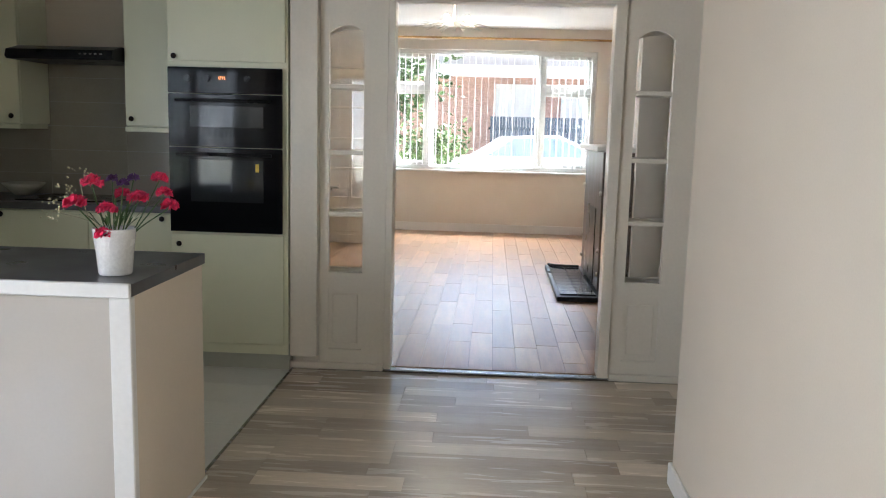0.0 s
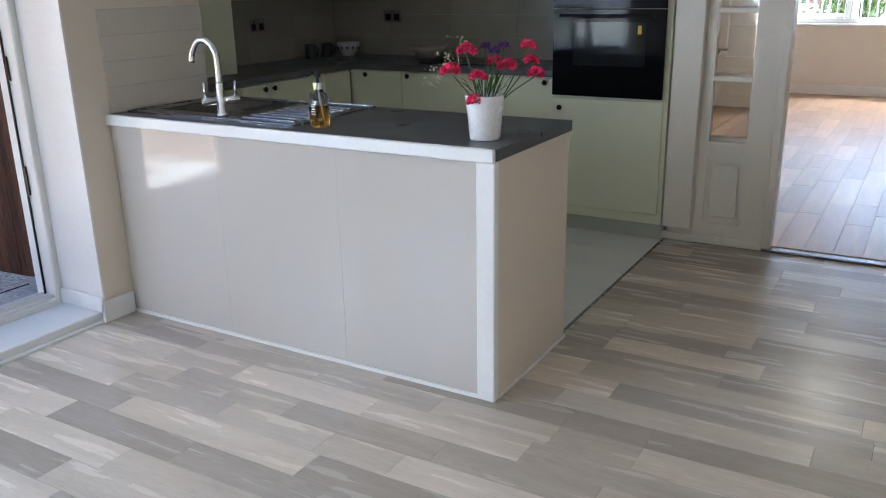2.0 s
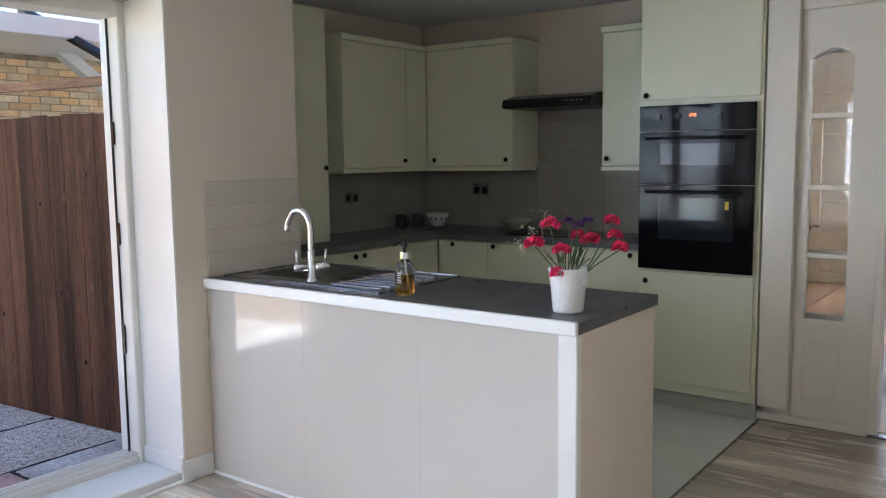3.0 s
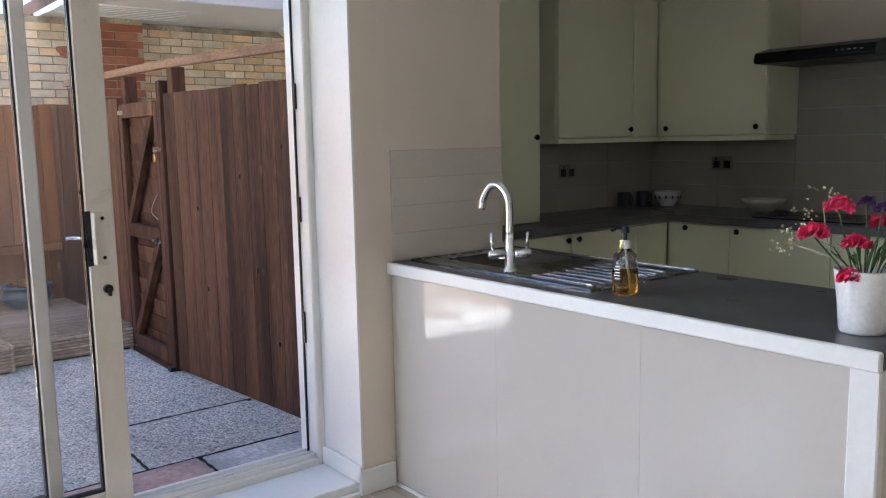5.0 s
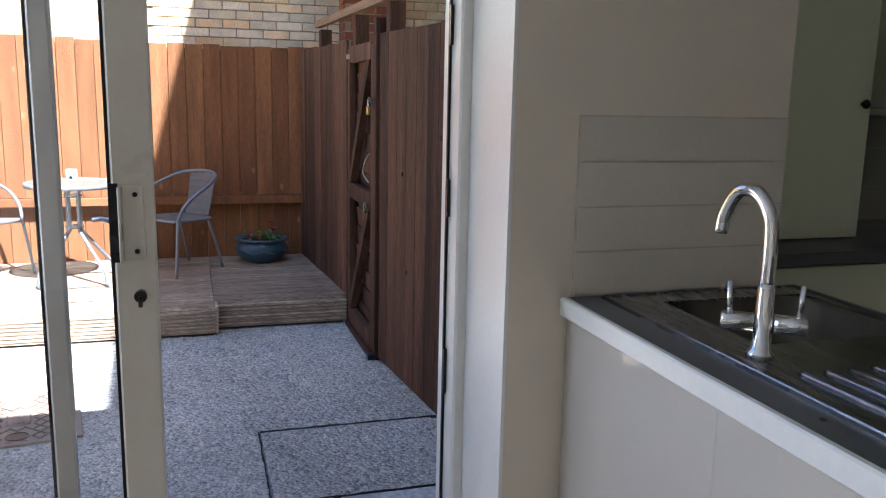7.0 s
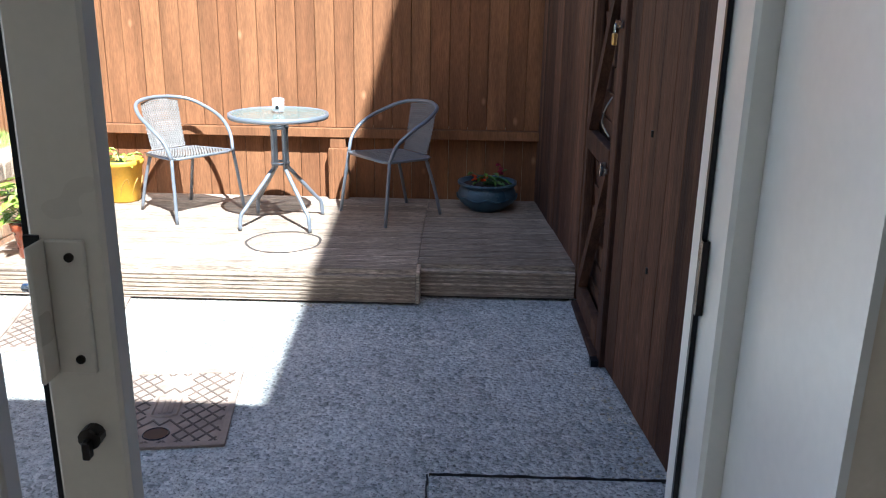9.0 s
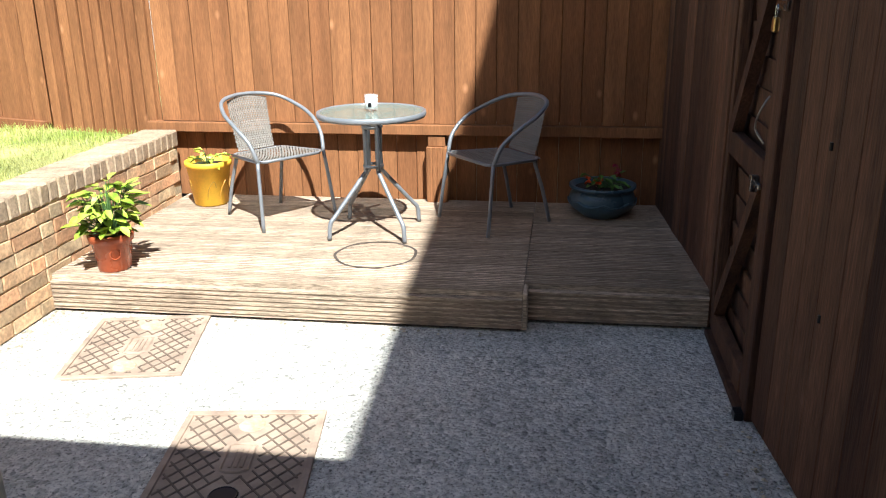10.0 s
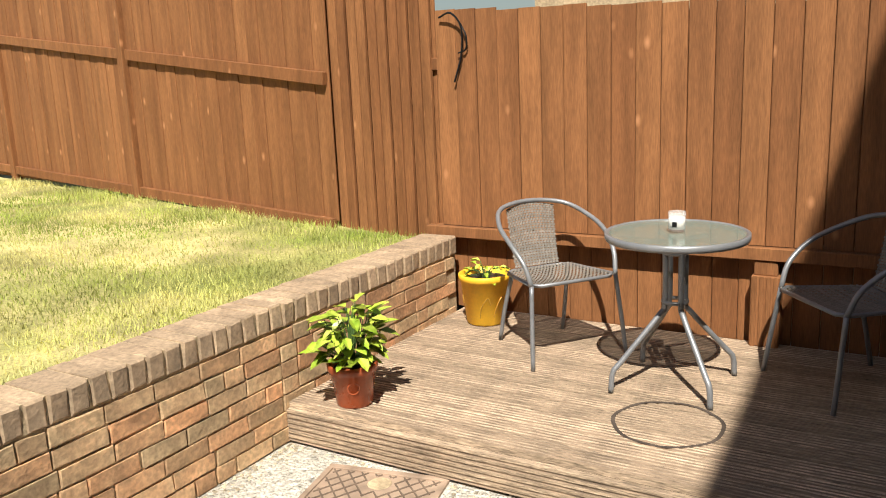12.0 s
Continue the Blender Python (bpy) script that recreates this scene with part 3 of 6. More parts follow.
c = cabinet("wall_cabinet", "pale sage wall cabinet beside the corner", (-3.448, -3.175, 4.125, 4.76, WZ0 + 0.03, WZ1), [((-3.173, -3.153, 4.128, 4.757, WZ0 + 0.035, WZ1), (-3.153, 4.72, WZ0 + 0.075), "x")], G)
pelmet(c, -3.448, -3.15, 4.12, 4.76, WZ0, WZ0 + 0.028)
c = cabinet("wall_cabinet", "pale sage corner wall cabinet", (-3.448, -3.175, 4.761, 5.325, WZ0 + 0.03, WZ1), [((-3.173, -3.153, 4.763, 4.985, WZ0 + 0.035, WZ1), None, "x")], G)
pelmet(c, -3.448, -3.15, 4.761, 5.0, WZ0, WZ0 + 0.028)
c = cabinet("wall_cabinet", "pale sage wall cabinet beside the cooker hood", (-3.174, -2.44, 5.012, 5.325, WZ0 + 0.03, WZ1), [((-3.15, -2.442, 4.99, 5.01, WZ0 + 0.035, WZ1), (-2.485, 4.99, WZ0 + 0.075), "y")], G)
knob(c, -3.078, 4.99, WZ0 + 0.075, "y")
pelmet(c, -3.149, -2.438, 4.985, 5.3, WZ0, WZ0 + 0.028)
c = cabinet("wall_cabinet", "narrow pale sage wall cabinet beside the oven housing", (-1.8, -1.432, 5.012, 5.325, WZ0 + 0.03, WZ1), [((-1.798, -1.434, 4.99, 5.01, WZ0 + 0.035, WZ1), (-1.758, 4.99, WZ0 + 0.075), "y")], G)
pelmet(c, -1.802, -1.432, 4.985, 5.3, WZ0, WZ0 + 0.028)
structure("trim_cornice", boxes((-3.448, -3.14, 4.12, 5.325, WZ1 + 0.002, WZ1 + 0.04), (-3.139, -2.43, 4.975, 5.325, WZ1 + 0.002, WZ1 + 0.04), (-1.806, -1.432, 4.975, 5.325, WZ1 + 0.002, WZ1 + 0.04), bevel=0.004), CAB, "sage cornice above the wall cabinets", "trim")
cabinet("boiler_cabinet", "tall pale sage cupboard standing on the worktop", (-3.448, -3.09, 3.18, 3.9, 0.922, 2.3), [((-3.088, -3.068, 3.182, 3.898, 0.925, 2.3), (-3.068, 3.86, 1.37), "x")], G)

# cooker hood
hood = thing("cooker_hood", "slim black visor cooker hood between the wall cabinets", "cooker hood")
bm = bmesh.new()
prof = [(5.32, 1.73), (4.86, 1.73), (4.845, 1.745), (4.86, 1.785), (4.99, 1.815), (5.32, 1.815)]
for x in (-2.436, -1.808):
    vs = [bm.verts.new((x, y, z)) for y, z in prof]
    bm.faces.new(vs)
bm.verts.ensure_lookup_table()
for i in range(6):
    bm.faces.new([bm.verts[i], bm.verts[(i + 1) % 6], bm.verts[6 + (i + 1) % 6], bm.verts[6 + i]])
bmesh.ops.bevel(bm, geom=list(bm.edges), offset=0.004, segments=1, affect="EDGES")
part("canopy", bm, BLACK, hood)
for k in range(5):
    part("button", box(bmesh.new(), -2.0 + 0.03 * k, -1.985 + 0.03 * k, 4.847, 4.853, 1.758, 1.767, 0.001), STEEL, hood, "small pale control button")

# built-in double oven
oven = thing("double_oven", "black glass built-in double oven with a lit clock", "oven")
part("fascia", box(bmesh.new(), -1.42, -0.788, 4.678, 4.697, 1.553, 1.692, bevel=0.003), BLACKGLASS, oven)
for z0, z1, wz0, wz1 in ((1.262, 1.549, 1.37, 1.485), (0.79, 1.258, 0.96, 1.193)):
    d = part("door", box(bmesh.new(), -1.42, -0.788, 4.678, 4.697, z0, z1, bevel=0.003), BLACKGLASS, oven)
    part("window", box(bmesh.new(), -1.3, -0.89, 4.6745, 4.6775, wz0, wz1, bevel=0.001), OVENWIN, d, "smoked oven window")
    bm = tube([(-1.37, 4.65, z1 - 0.035), (-0.84, 4.65, z1 - 0.035)], 0.009, 10)
    for x in (-1.33, -0.88):
        tube([(x, 4.679, z1 - 0.035), (x, 4.65, z1 - 0.035)], 0.006, 8, bm)
    part("handle", bm, BLACK, d, "black bar handle", True)
for x in (-1.31, -1.2, -0.976):
    part("dial", tube([(x, 4.678, 1.632), (x, 4.658, 1.632)], 0.017, 14), BLACK, oven)
cl = part("clock", boxes((-1.145, -1.095, 4.6755, 4.6775, 1.622, 1.65)), BLACKGLASS, oven, "orange lit clock display")
bm = bmesh.new()
SEG = {"1": "bc", "2": "abged", "7": "abc", "9": "abcdfg"}
for k, ch in enumerate("1279"):
    x = -1.14 + 0.011 * k
    for sgm in SEG[ch]:
        a = {"a": (0, 0.006, 0.014, 0.0155), "b": (0.0045, 0.006, 0.008, 0.015), "c": (0.0045, 0.006, 0, 0.007), "d": (0, 0.006, -0.0005, 0.001), "e": (0, 0.0015, 0, 0.007), "f": (0, 0.0015, 0.008, 0.015), "g": (0, 0.006, 0.0068, 0.0082)}[sgm]
        box(bm, x + a[0], x + a[1], 4.6744, 4.6752, 1.628 + a[2], 1.628 + a[3])
part("digits", bm, glow("orange_digits", (1.0, 0.3, 0.08), 0.6), cl, "small orange digits")
part("sticker", boxes((-0.935, -0.915, 4.6735, 4.6742, 1.13, 1.175)), material("yellow_sticker", (0.7, 0.5, 0.05), 0.5), oven, "small yellow energy sticker")

# hob
hob = thing("ceramic_hob", "black ceramic hob let into the grey worktop", "hob", (0, 0, 0.02))
part("glass_plate", box(bmesh.new(), -2.4, -1.82, 4.82, 5.25, 0.9015, 0.908, bevel=0.002), BLACKGLASS, hob)
for x, y, r in ((-2.25, 4.93, 0.07), (-2.25, 5.13, 0.09), (-1.97, 4.93, 0.09), (-1.97, 5.13, 0.07)):
    part("ring", tube([(x + r * math.cos(a * math.pi / 12), y + r * math.sin(a * math.pi / 12), 0.9083) for a in range(24)], 0.001, 4, closed=True), STEEL, hob)


# peninsula
pen = thing("peninsula_unit", "kitchen peninsula clad in glossy cream panels with white edge trim", "kitchen peninsula")
part("carcass", boxes((-2.575, -0.76, 2.61, 3.2, 0.0, 0.74), (-2.575, -2.49, 2.61, 3.2, 0.74, 0.858), (-2.1, -0.76, 2.61, 3.2, 0.74, 0.858), (-2.49, -2.1, 2.61, 2.76, 0.74, 0.858)), CAB, pen)
for x0, x1 in ((-2.575, -1.9707), (-1.97, -1.3707), (-1.37, -0.7915)):
    part("front_panel", box(bmesh.new(), x0, x1, 2.59, 2.609, 0.0135, 0.858), PANEL, pen)
part("corner_trim", box(bmesh.new(), -0.791, -0.722, 2.578, 2.612, 0.0, 0.86, bevel=0.004), WHITE, pen)
part("base_trim", boxes((-2.575, -0.792, 2.582, 2.589, 0.0, 0.013)), WHITE, pen)
part("end_panel", box(bmesh.new(), -0.759, -0.728, 2.613, 3.225, 0.0, 0.86, bevel=0.002), WALL, pen)
part("end_base_trim", boxes((-0.727, -0.721, 2.613, 3.23, 0.0, 0.012)), WHITE, pen)
pw = thing("peninsula_worktop", "grey laminate worktop with a white front edge", "worktop")
# the slab leaves an opening for the bowl
bm = bmesh.new()
ring8 = {}
for z in (0.861, 0.9):
    ring8[z] = ([bm.verts.new((x, y, z)) for x, y in ((-2.577, 2.59), (-0.722, 2.59), (-0.722, 3.24), (-2.577, 3.24))], [bm.verts.new((x, y, z)) for x, y in ((-2.48, 2.77), (-2.11, 2.77), (-2.11, 3.185), (-2.48, 3.185))])
for k in range(4):
    j = (k + 1) % 4
    for z in ring8:
        bm.faces.new((ring8[z][0][k], ring8[z][0][j], ring8[z][1][j], ring8[z][1][k]))
    for q in (0, 1):
        bm.faces.new((ring8[0.861][q][k], ring8[0.861][q][j], ring8[0.9][q][j], ring8[0.9][q][k]))
part("slab", bm, TOP, pw)
part("edge_trim", box(bmesh.new(), -2.577, -0.722, 2.57, 2.589, 0.857, 0.903, bevel=0.004), WHITE, pw, "white moulded front edge")

# sink
sink = thing("kitchen_sink", "stainless steel inset sink with a ridged drainer", "sink")
bm = boxes((-2.55, -2.47, 2.665, 3.22, 0.9, 0.905), (-2.47, -2.12, 2.665, 2.785, 0.9, 0.905), (-2.47, -2.12, 3.175, 3.22, 0.9, 0.905), (-2.12, -1.62, 2.665, 3.215, 0.9, 0.905))
part("rim", bm, STEEL, sink)
bm = bmesh.new()
rings = []
for z, ins in ((0.905, 0.0), (0.89, 0.012), (0.77, 0.025), (0.755, 0.06)):
    ring = []
    cx, cy, hx, hy = -2.295, 2.98, 0.178 - ins, 0.197 - ins
    for k in range(32):
        a = 2 * math.pi * k / 32
        ca, sa = math.cos(a), math.sin(a)
        ring.append(bm.verts.new((cx + hx * math.copysign(abs(ca) ** 0.45, ca), cy + hy * math.copysign(abs(sa) ** 0.45, sa), z)))
    rings.append(ring)
for a, b in zip(rings, rings[1:]):
    for k in range(32):
        bm.faces.new((a[k], a[(k + 1) % 32], b[(k + 1) % 32], b[k]))
bm.faces.new(rings[-1])
# Steel darker than the rim; the bowl's dim reflection is put into its colour.
part("bowl", bm, material("dark_reflection_bowl", (0.13, 0.12, 0.105), 0.35, 1.0, scale=8, vary=0.15), sink, smooth=True)
for k in range(8):
    y = 2.74 + 0.052 * k
    part("drainer_rib", tube([(-1.95, y, 0.904), (-1.94, y, 0.9075), (-1.68, y, 0.9075), (-1.67, y, 0.904)], 0.007, 8), STEEL, sink, smooth=True)
part("raised_edge", tube([(-2.545, 2.67, 0.906), (-1.625, 2.67, 0.906), (-1.625, 3.215, 0.906), (-2.545, 3.215, 0.906)], 0.004, 6, closed=True), STEEL, sink)
ov = part("overflow", lathe([(0, 0.9065), (0.02, 0.9065), (0.022, 0.906)], 16), BLACK, sink)
ov.location = (-2.03, 3.15, 0)

# tap
tap = thing("mixer_tap", "polished chrome swan-neck mixer tap with two lever handles", "tap", (-2.055, 2.735, 0.905))
part("base", lathe([(0, 0), (0.026, 0), (0.026, 0.01), (0.018, 0.016), (0.0155, 0.13), (0.0135, 0.14), (0, 0.14)], 20), CHROME, tap, smooth=True)
pts = smooth_path([(0, 0, 0.13), (0, 0, 0.21), (-0.008, 0, 0.262), (-0.04, -0.005, 0.3), (-0.085, -0.012, 0.3), (-0.118, -0.016, 0.256), (-0.125, -0.018, 0.215)], 6)
part("spout", tube(pts, 0.0135, 14), CHROME, tap, smooth=True)
for s in (-1, 1):
    h = part("valve", tube([(0.01 * s, 0.015 * s, 0.065), (0.04 * s, 0.06 * s, 0.065), (0.042 * s, 0.063 * s, 0.065)], [0.018, 0.018, 0.014], 16), CHROME, tap, smooth=True)
    part("lever", tube([(0.033 * s, 0.05 * s, 0.075), (0.035 * s, 0.053 * s, 0.14)], 0.0055, 8), CHROME, h, smooth=True)

# soap bottle
soap = thing("soap_dispenser", "glass soap dispenser half full of amber soap", "soap dispenser", (-1.54, 2.727, 0.9))
part("bottle", lathe([(0, 0.001), (0.036, 0.001), (0.038, 0.006), (0.038, 0.1), (0.034, 0.12), (0.018, 0.135), (0.016, 0.15)], 24), glass("bottle_glass", (0.97, 0.97, 0.95)), soap, smooth=True)
part("liquid", lathe([(0, 0.006), (0.033, 0.006), (0.0345, 0.012), (0.0345, 0.078), (0, 0.078)], 24), glass("amber_soap", (0.9, 0.55, 0.1), 0.0, 1.2), soap, "amber liquid soap", True)
part("collar", lathe([(0.0, 0.14), (0.019, 0.14), (0.019, 0.165), (0, 0.165)], 20), CHROME, soap)
bm = tube([(0, 0, 0.165), (0, 0, 0.19)], 0.006, 10)
tube([(0.0, 0, 0.186), (0, 0, 0.205)], [0.013, 0.009], 12, bm)
tube([(0, 0, 0.197), (-0.02, -0.012, 0.2), (-0.036, -0.02, 0.19)], 0.005, 8, bm)
part("pump", bm, BLACK, soap, "black pump head")
part("dip_tube", tube([(0, 0, 0.14), (0.012, 0.004, 0.01)], 0.0025, 6), PVC, soap)
bm = bmesh.new()
for k in range(5):
    box(bm, -0.006 - 0.003 * (k % 2), 0.012, -0.0388, -0.0382, 0.05 + 0.009 * k, 0.053 + 0.009 * k)
part("label_print", bm, PVC, soap, "thin pale printed lines")

# vase of flowers
vase = thing("flower_vase", "white textured ceramic vase of pink carnations", "flower vase", (-0.845, 2.75, 0.9))
bm = lathe([(0, 0.001), (0.05, 0.001), (0.053, 0.008), (0.058, 0.07), (0.068, 0.148), (0.067, 0.152), (0.063, 0.148), (0.054, 0.06), (0, 0.05)], 36)
for v in bm.verts:
    if 0.01 < v.co.z < 0.145:
        v.co.x *= 1 + 0.012 * math.sin(18 * math.atan2(v.co.y, v.co.x))
        v.co.y *= 1 + 0.012 * math.cos(18 * math.atan2(v.co.y, v.co.x))
part("pot", bm, material("white_ceramic", (0.8, 0.79, 0.77), 0.25, bump=0.6, bump_scale=90, vary=0.02), vase, smooth=True)
PINK = material("pink_petal", (0.72, 0.03, 0.12), 0.6, scale=30, vary=0.2, bump=0.1, island=0.25)
PURPLE = material("purple_petal", (0.1, 0.03, 0.16), 0.6, scale=30, vary=0.2, bump=0.1, island=0.25)
CREAMF = material("cream_petal", (0.55, 0.5, 0.3), 0.6, scale=30, vary=0.2, bump=0.1, island=0.25)
STEM = material("green_stem", (0.06, 0.12, 0.03), 0.55, scale=20, vary=0.2)
LEAFG = material("green_leaf", (0.1, 0.2, 0.02), 0.4, scale=20, vary=0.25, island=0.3)


def bloom(r, n=26, seed=0):
    """A ruffled carnation head of many petals."""
    q = random.Random(seed)
    bm = bmesh.new()
    for k in range(n):
        a, e = q.uniform(0, 2 * math.pi), q.uniform(-0.2, 1.35)
        d = Vector((math.cos(a) * math.cos(e), math.sin(a) * math.cos(e), math.sin(e) * 0.75))
        side = d.orthogonal().normalized()
        up = d.cross(side)
        rr = r * q.uniform(0.75, 1.05)
        base = d * r * 0.15
        tip = [base + d * (rr - r * 0.15) + side * (rr * 0.42 * s) + up * q.uniform(-0.2, 0.2) * rr + d * q.uniform(-0.15, 0.05) * rr for s in (-1, -0.4, 0.3, 1)]
        vs = [bm.verts.new(base - side * 0.1 * r), *[bm.verts.new(t) for t in tip], bm.verts.new(base + side * 0.1 * r)]
        bm.faces.new(vs)
    return bm


FLOWERS = [(-0.115, -0.09, 0.235, 0.034, 0), (-0.08, -0.02, 0.30, 0.032, 0), (0.0, -0.06, 0.215, 0.03, 0), (-0.01, -0.075, 0.135, 0.027, 0), (0.105, 0.0, 0.25, 0.032, 0), (0.155, 0.1, 0.315, 0.026, 0), (0.2, 0.03, 0.27, 0.024, 0), (0.215, 0.05, 0.225, 0.028, 0), (-0.03, 0.06, 0.31, 0.022, 1), (0.02, 0.05, 0.3, 0.02, 1), (0.06, 0.06, 0.315, 0.02, 1), (0.0, 0.09, 0.26, 0.024, 0)]
for k, (x, y, z, r, c) in enumerate(FLOWERS):
    x, y, z, r = x * 0.78, y * 0.78, z * 0.96, r * 1.12
    st = part("stem", tube(smooth_path([(x * 0.15, y * 0.15, 0.09), (x * 0.45, y * 0.45, 0.15), (x, y, z)], 4), 0.0022, 6), STEM, vase)
    bm = bloom(r, 70 if c == 0 else 24, k)
    bmesh.ops.translate(bm, verts=bm.verts, vec=(x, y, z + r * 0.2))
    part("bloom", bm, (PINK, PURPLE)[c], st, ("pink carnation bloom", "small purple bloom")[c])
bm = bmesh.new()
for k in range(26):
    a = rnd.uniform(0, 2 * math.pi)
    r0, r1 = rnd.uniform(0.02, 0.05), rnd.uniform(0.06, 0.16)
    p0, p1 = Vector((r0 * math.cos(a), r0 * math.sin(a), 0.14)), Vector((r1 * math.cos(a), r1 * math.sin(a), rnd.uniform(0.17, 0.27)))
    s = Vector((-math.sin(a), math.cos(a), 0)) * 0.004
    m = (p0 + p1) / 2 + Vector((0, 0, 0.02))
    v = [bm.verts.new(p) for p in (p0, m - s, p1, m + s)]
    bm.faces.new(v)
part("foliage", bm, STEM, vase, "thin green leaves")
for k in range(3):
    bm = bmesh.new()
    tip = (-0.19 + 0.03 * k, -0.02 + 0.03 * k, 0.2 + 0.05 * k)
    tube(smooth_path([(0, 0, 0.12), (-0.08, 0, 0.17), tip], 3), 0.0012, 4, bm)
    for q in range(22):
        bmesh.ops.create_icosphere(bm, subdivisions=1, radius=rnd.uniform(0.0025, 0.0045), matrix=Matrix.Translation((tip[0] + rnd.uniform(-0.03, 0.03), tip[1] + rnd.uniform(-0.03, 0.03), tip[2] + rnd.uniform(-0.03, 0.04))))
    part("filler_spray", bm, CREAMF, vase, "dried cream filler flowers")

# sockets, crockery
DSTEEL = material("dark_steel_plate", (0.26, 0.235, 0.21), 0.35, 0.6)
for at, turn in (((-3.443, 4.497, 1.16), 90), ((-2.914, 5.323, 1.19), 0)):
    s = thing("wall_socket", "brushed steel double wall socket", "socket", at, turn, "kitchen sockets")
    part("plate", box(bmesh.new(), -0.073, 0.073, -0.008, 0.0, -0.043, 0.043, bevel=0.003), DSTEEL, s)
    for x in (-0.036, 0.036):
        part("outlet", boxes((x - 0.022, x + 0.022, -0.0095, -0.0085, -0.03, 0.014)), BLACK, s)
        part("switch", box(bmesh.new(), x - 0.009, x + 0.009, -0.013, -0.009, 0.018, 0.036, bevel=0.002), STEEL, s)
MUG = material("dark_glazed_mug", (0.03, 0.03, 0.04), 0.3)
for at in ((-3.33, 4.9, 0.92), (-3.3, 5.045, 0.92)):
    m = thing("mug", "dark glazed mug on the worktop", "mug", at, group="dark mugs")
    part("cup", lathe([(0, 0.001), (0.035, 0.001), (0.04, 0.01), (0.041, 0.095), (0.037, 0.095), (0.036, 0.012), (0, 0.01)], 20), MUG, m, smooth=True)
    part("handle", tube(smooth_path([(0.04, 0, 0.08), (0.065, 0, 0.07), (0.065, 0, 0.035), (0.04, 0, 0.025)], 4), 0.005, 8), MUG, m)
bowl = thing("patterned_bowl", "white bowl with a dark blue pattern on the worktop", "bowl", (-3.2, 5.165, 0.92))
part("bowl_body", lathe([(0, 0.001), (0.045, 0.001), (0.05, 0.012), (0.08, 0.06), (0.085, 0.095), (0.081, 0.095), (0.074, 0.06), (0, 0.02)], 24), material("white_glaze", (0.7, 0.69, 0.66), 0.2), bowl, smooth=True)
BLUEP = material("blue_pattern", (0.02, 0.03, 0.12), 0.3)
for k in range(12):
    a = 2 * math.pi * k / 12
    bm = bmesh.new()
    bmesh.ops.create_icosphere(bm, subdivisions=1, radius=0.016, matrix=Matrix.Translation((0.076 * math.cos(a), 0.076 * math.sin(a), 0.062)) @ Matrix.Diagonal((0.5, 0.5, 1, 1)))
    part("motif", bm, BLUEP, bowl, "dark blue painted motif")
gb = thing("shallow_bowl", "shallow pale stoneware bowl beside the hob", "bowl", (-2.53, 5.15, 0.92))
part("bowl_body", lathe([(0, 0.002), (0.05, 0.002), (0.1, 0.05), (0.125, 0.075), (0.12, 0.077), (0.095, 0.055), (0.045, 0.008), (0, 0.008)], 28), material("pale_stoneware", (0.5, 0.48, 0.4), 0.35), gb, smooth=True)

# ---------------------------------------------------------------- lounge
win = thing("window_lounge", "wide white plastic lounge window with side openers", "window", kind="structure")
X0, X1, Z0, Z1 = -1.22, 1.7, 0.85, 2.44
M1, M2 = -0.48, 0.955
part("window_frame", boxes((X0, X1, 11.46, 11.53, Z0, Z0 + 0.06), (X0, X1, 11.46, 11.53, Z1 - 0.06, Z1), (X0, X0 + 0.06, 11.46, 11.53, Z0 + 0.06, Z1 - 0.06), (X1 - 0.06, X1, 11.46, 11.53, Z0 + 0.06, Z1 - 0.06),
                           (M1 - 0.04, M1 + 0.04, 11.46, 11.53, Z0 + 0.06, Z1 - 0.06), (M2 - 0.04, M2 + 0.04, 11.46, 11.53, Z0 + 0.06, Z1 - 0.06), bevel=0.006), PVC, win)
for a, b in ((X0 + 0.06, M1 - 0.04), (M2 + 0.04, X1 - 0.06)):
    for z0, z1 in ((Z0 + 0.06, 1.9), (1.96, Z1 - 0.06)):
        s = part("sash", boxes((a, b, 11.45, 11.5, z0, z0 + 0.05), (a, b, 11.45, 11.5, z1 - 0.05, z1), (a, a + 0.05, 11.45, 11.5, z0 + 0.05, z1 - 0.05), (b - 0.05, b, 11.45, 11.5, z0 + 0.05, z1 - 0.05), bevel=0.005), PVC, win)
        g = part("pane", boxes((a + 0.05, b - 0.05, 11.475, 11.485, z0 + 0.05, z1 - 0.05)), CLEAR, s, "clear glass pane")
        g.visible_shadow = False
    part("transom", boxes((a, b, 11.46, 11.53, 1.9, 1.96)), PVC, win)
g = part("pane", boxes((M1 + 0.04, M2 - 0.04, 11.49, 11.5, Z0 + 0.06, Z1 - 0.06)), CLEAR, win, "clear glass pane")
g.visible_shadow = False
part("window_sill", box(bmesh.new(), X0 - 0.02, X1, 11.33, 11.459, Z0 - 0.022, Z0, bevel=0.005), WHITE, win)
blind = thing("vertical_blind", "white vertical blind with its slats turned edge-on", "blind")
part("head_rail", boxes((X0 + 0.02, X1 - 0.02, 11.38, 11.41, 2.4, 2.43)), PVC, blind)
me = mesh_of("slat", boxes((-0.001, 0.001, -0.04, 0.04, 0.0, 1.47)), material("white_blind_fabric", (0.75, 0.75, 0.72), 0.8, bump=0.2))
k = 0
while X0 + 0.05 + 0.085 * k < X1 - 0.03:
    piece("slat", me, blind, pose(X0 + 0.05 + 0.085 * k, 11.395, 0.905, 0, 0, rnd.uniform(-2, 2)))
    k += 1
pole = thing("curtain_pole", "brass curtain pole above the lounge window", "curtain pole")
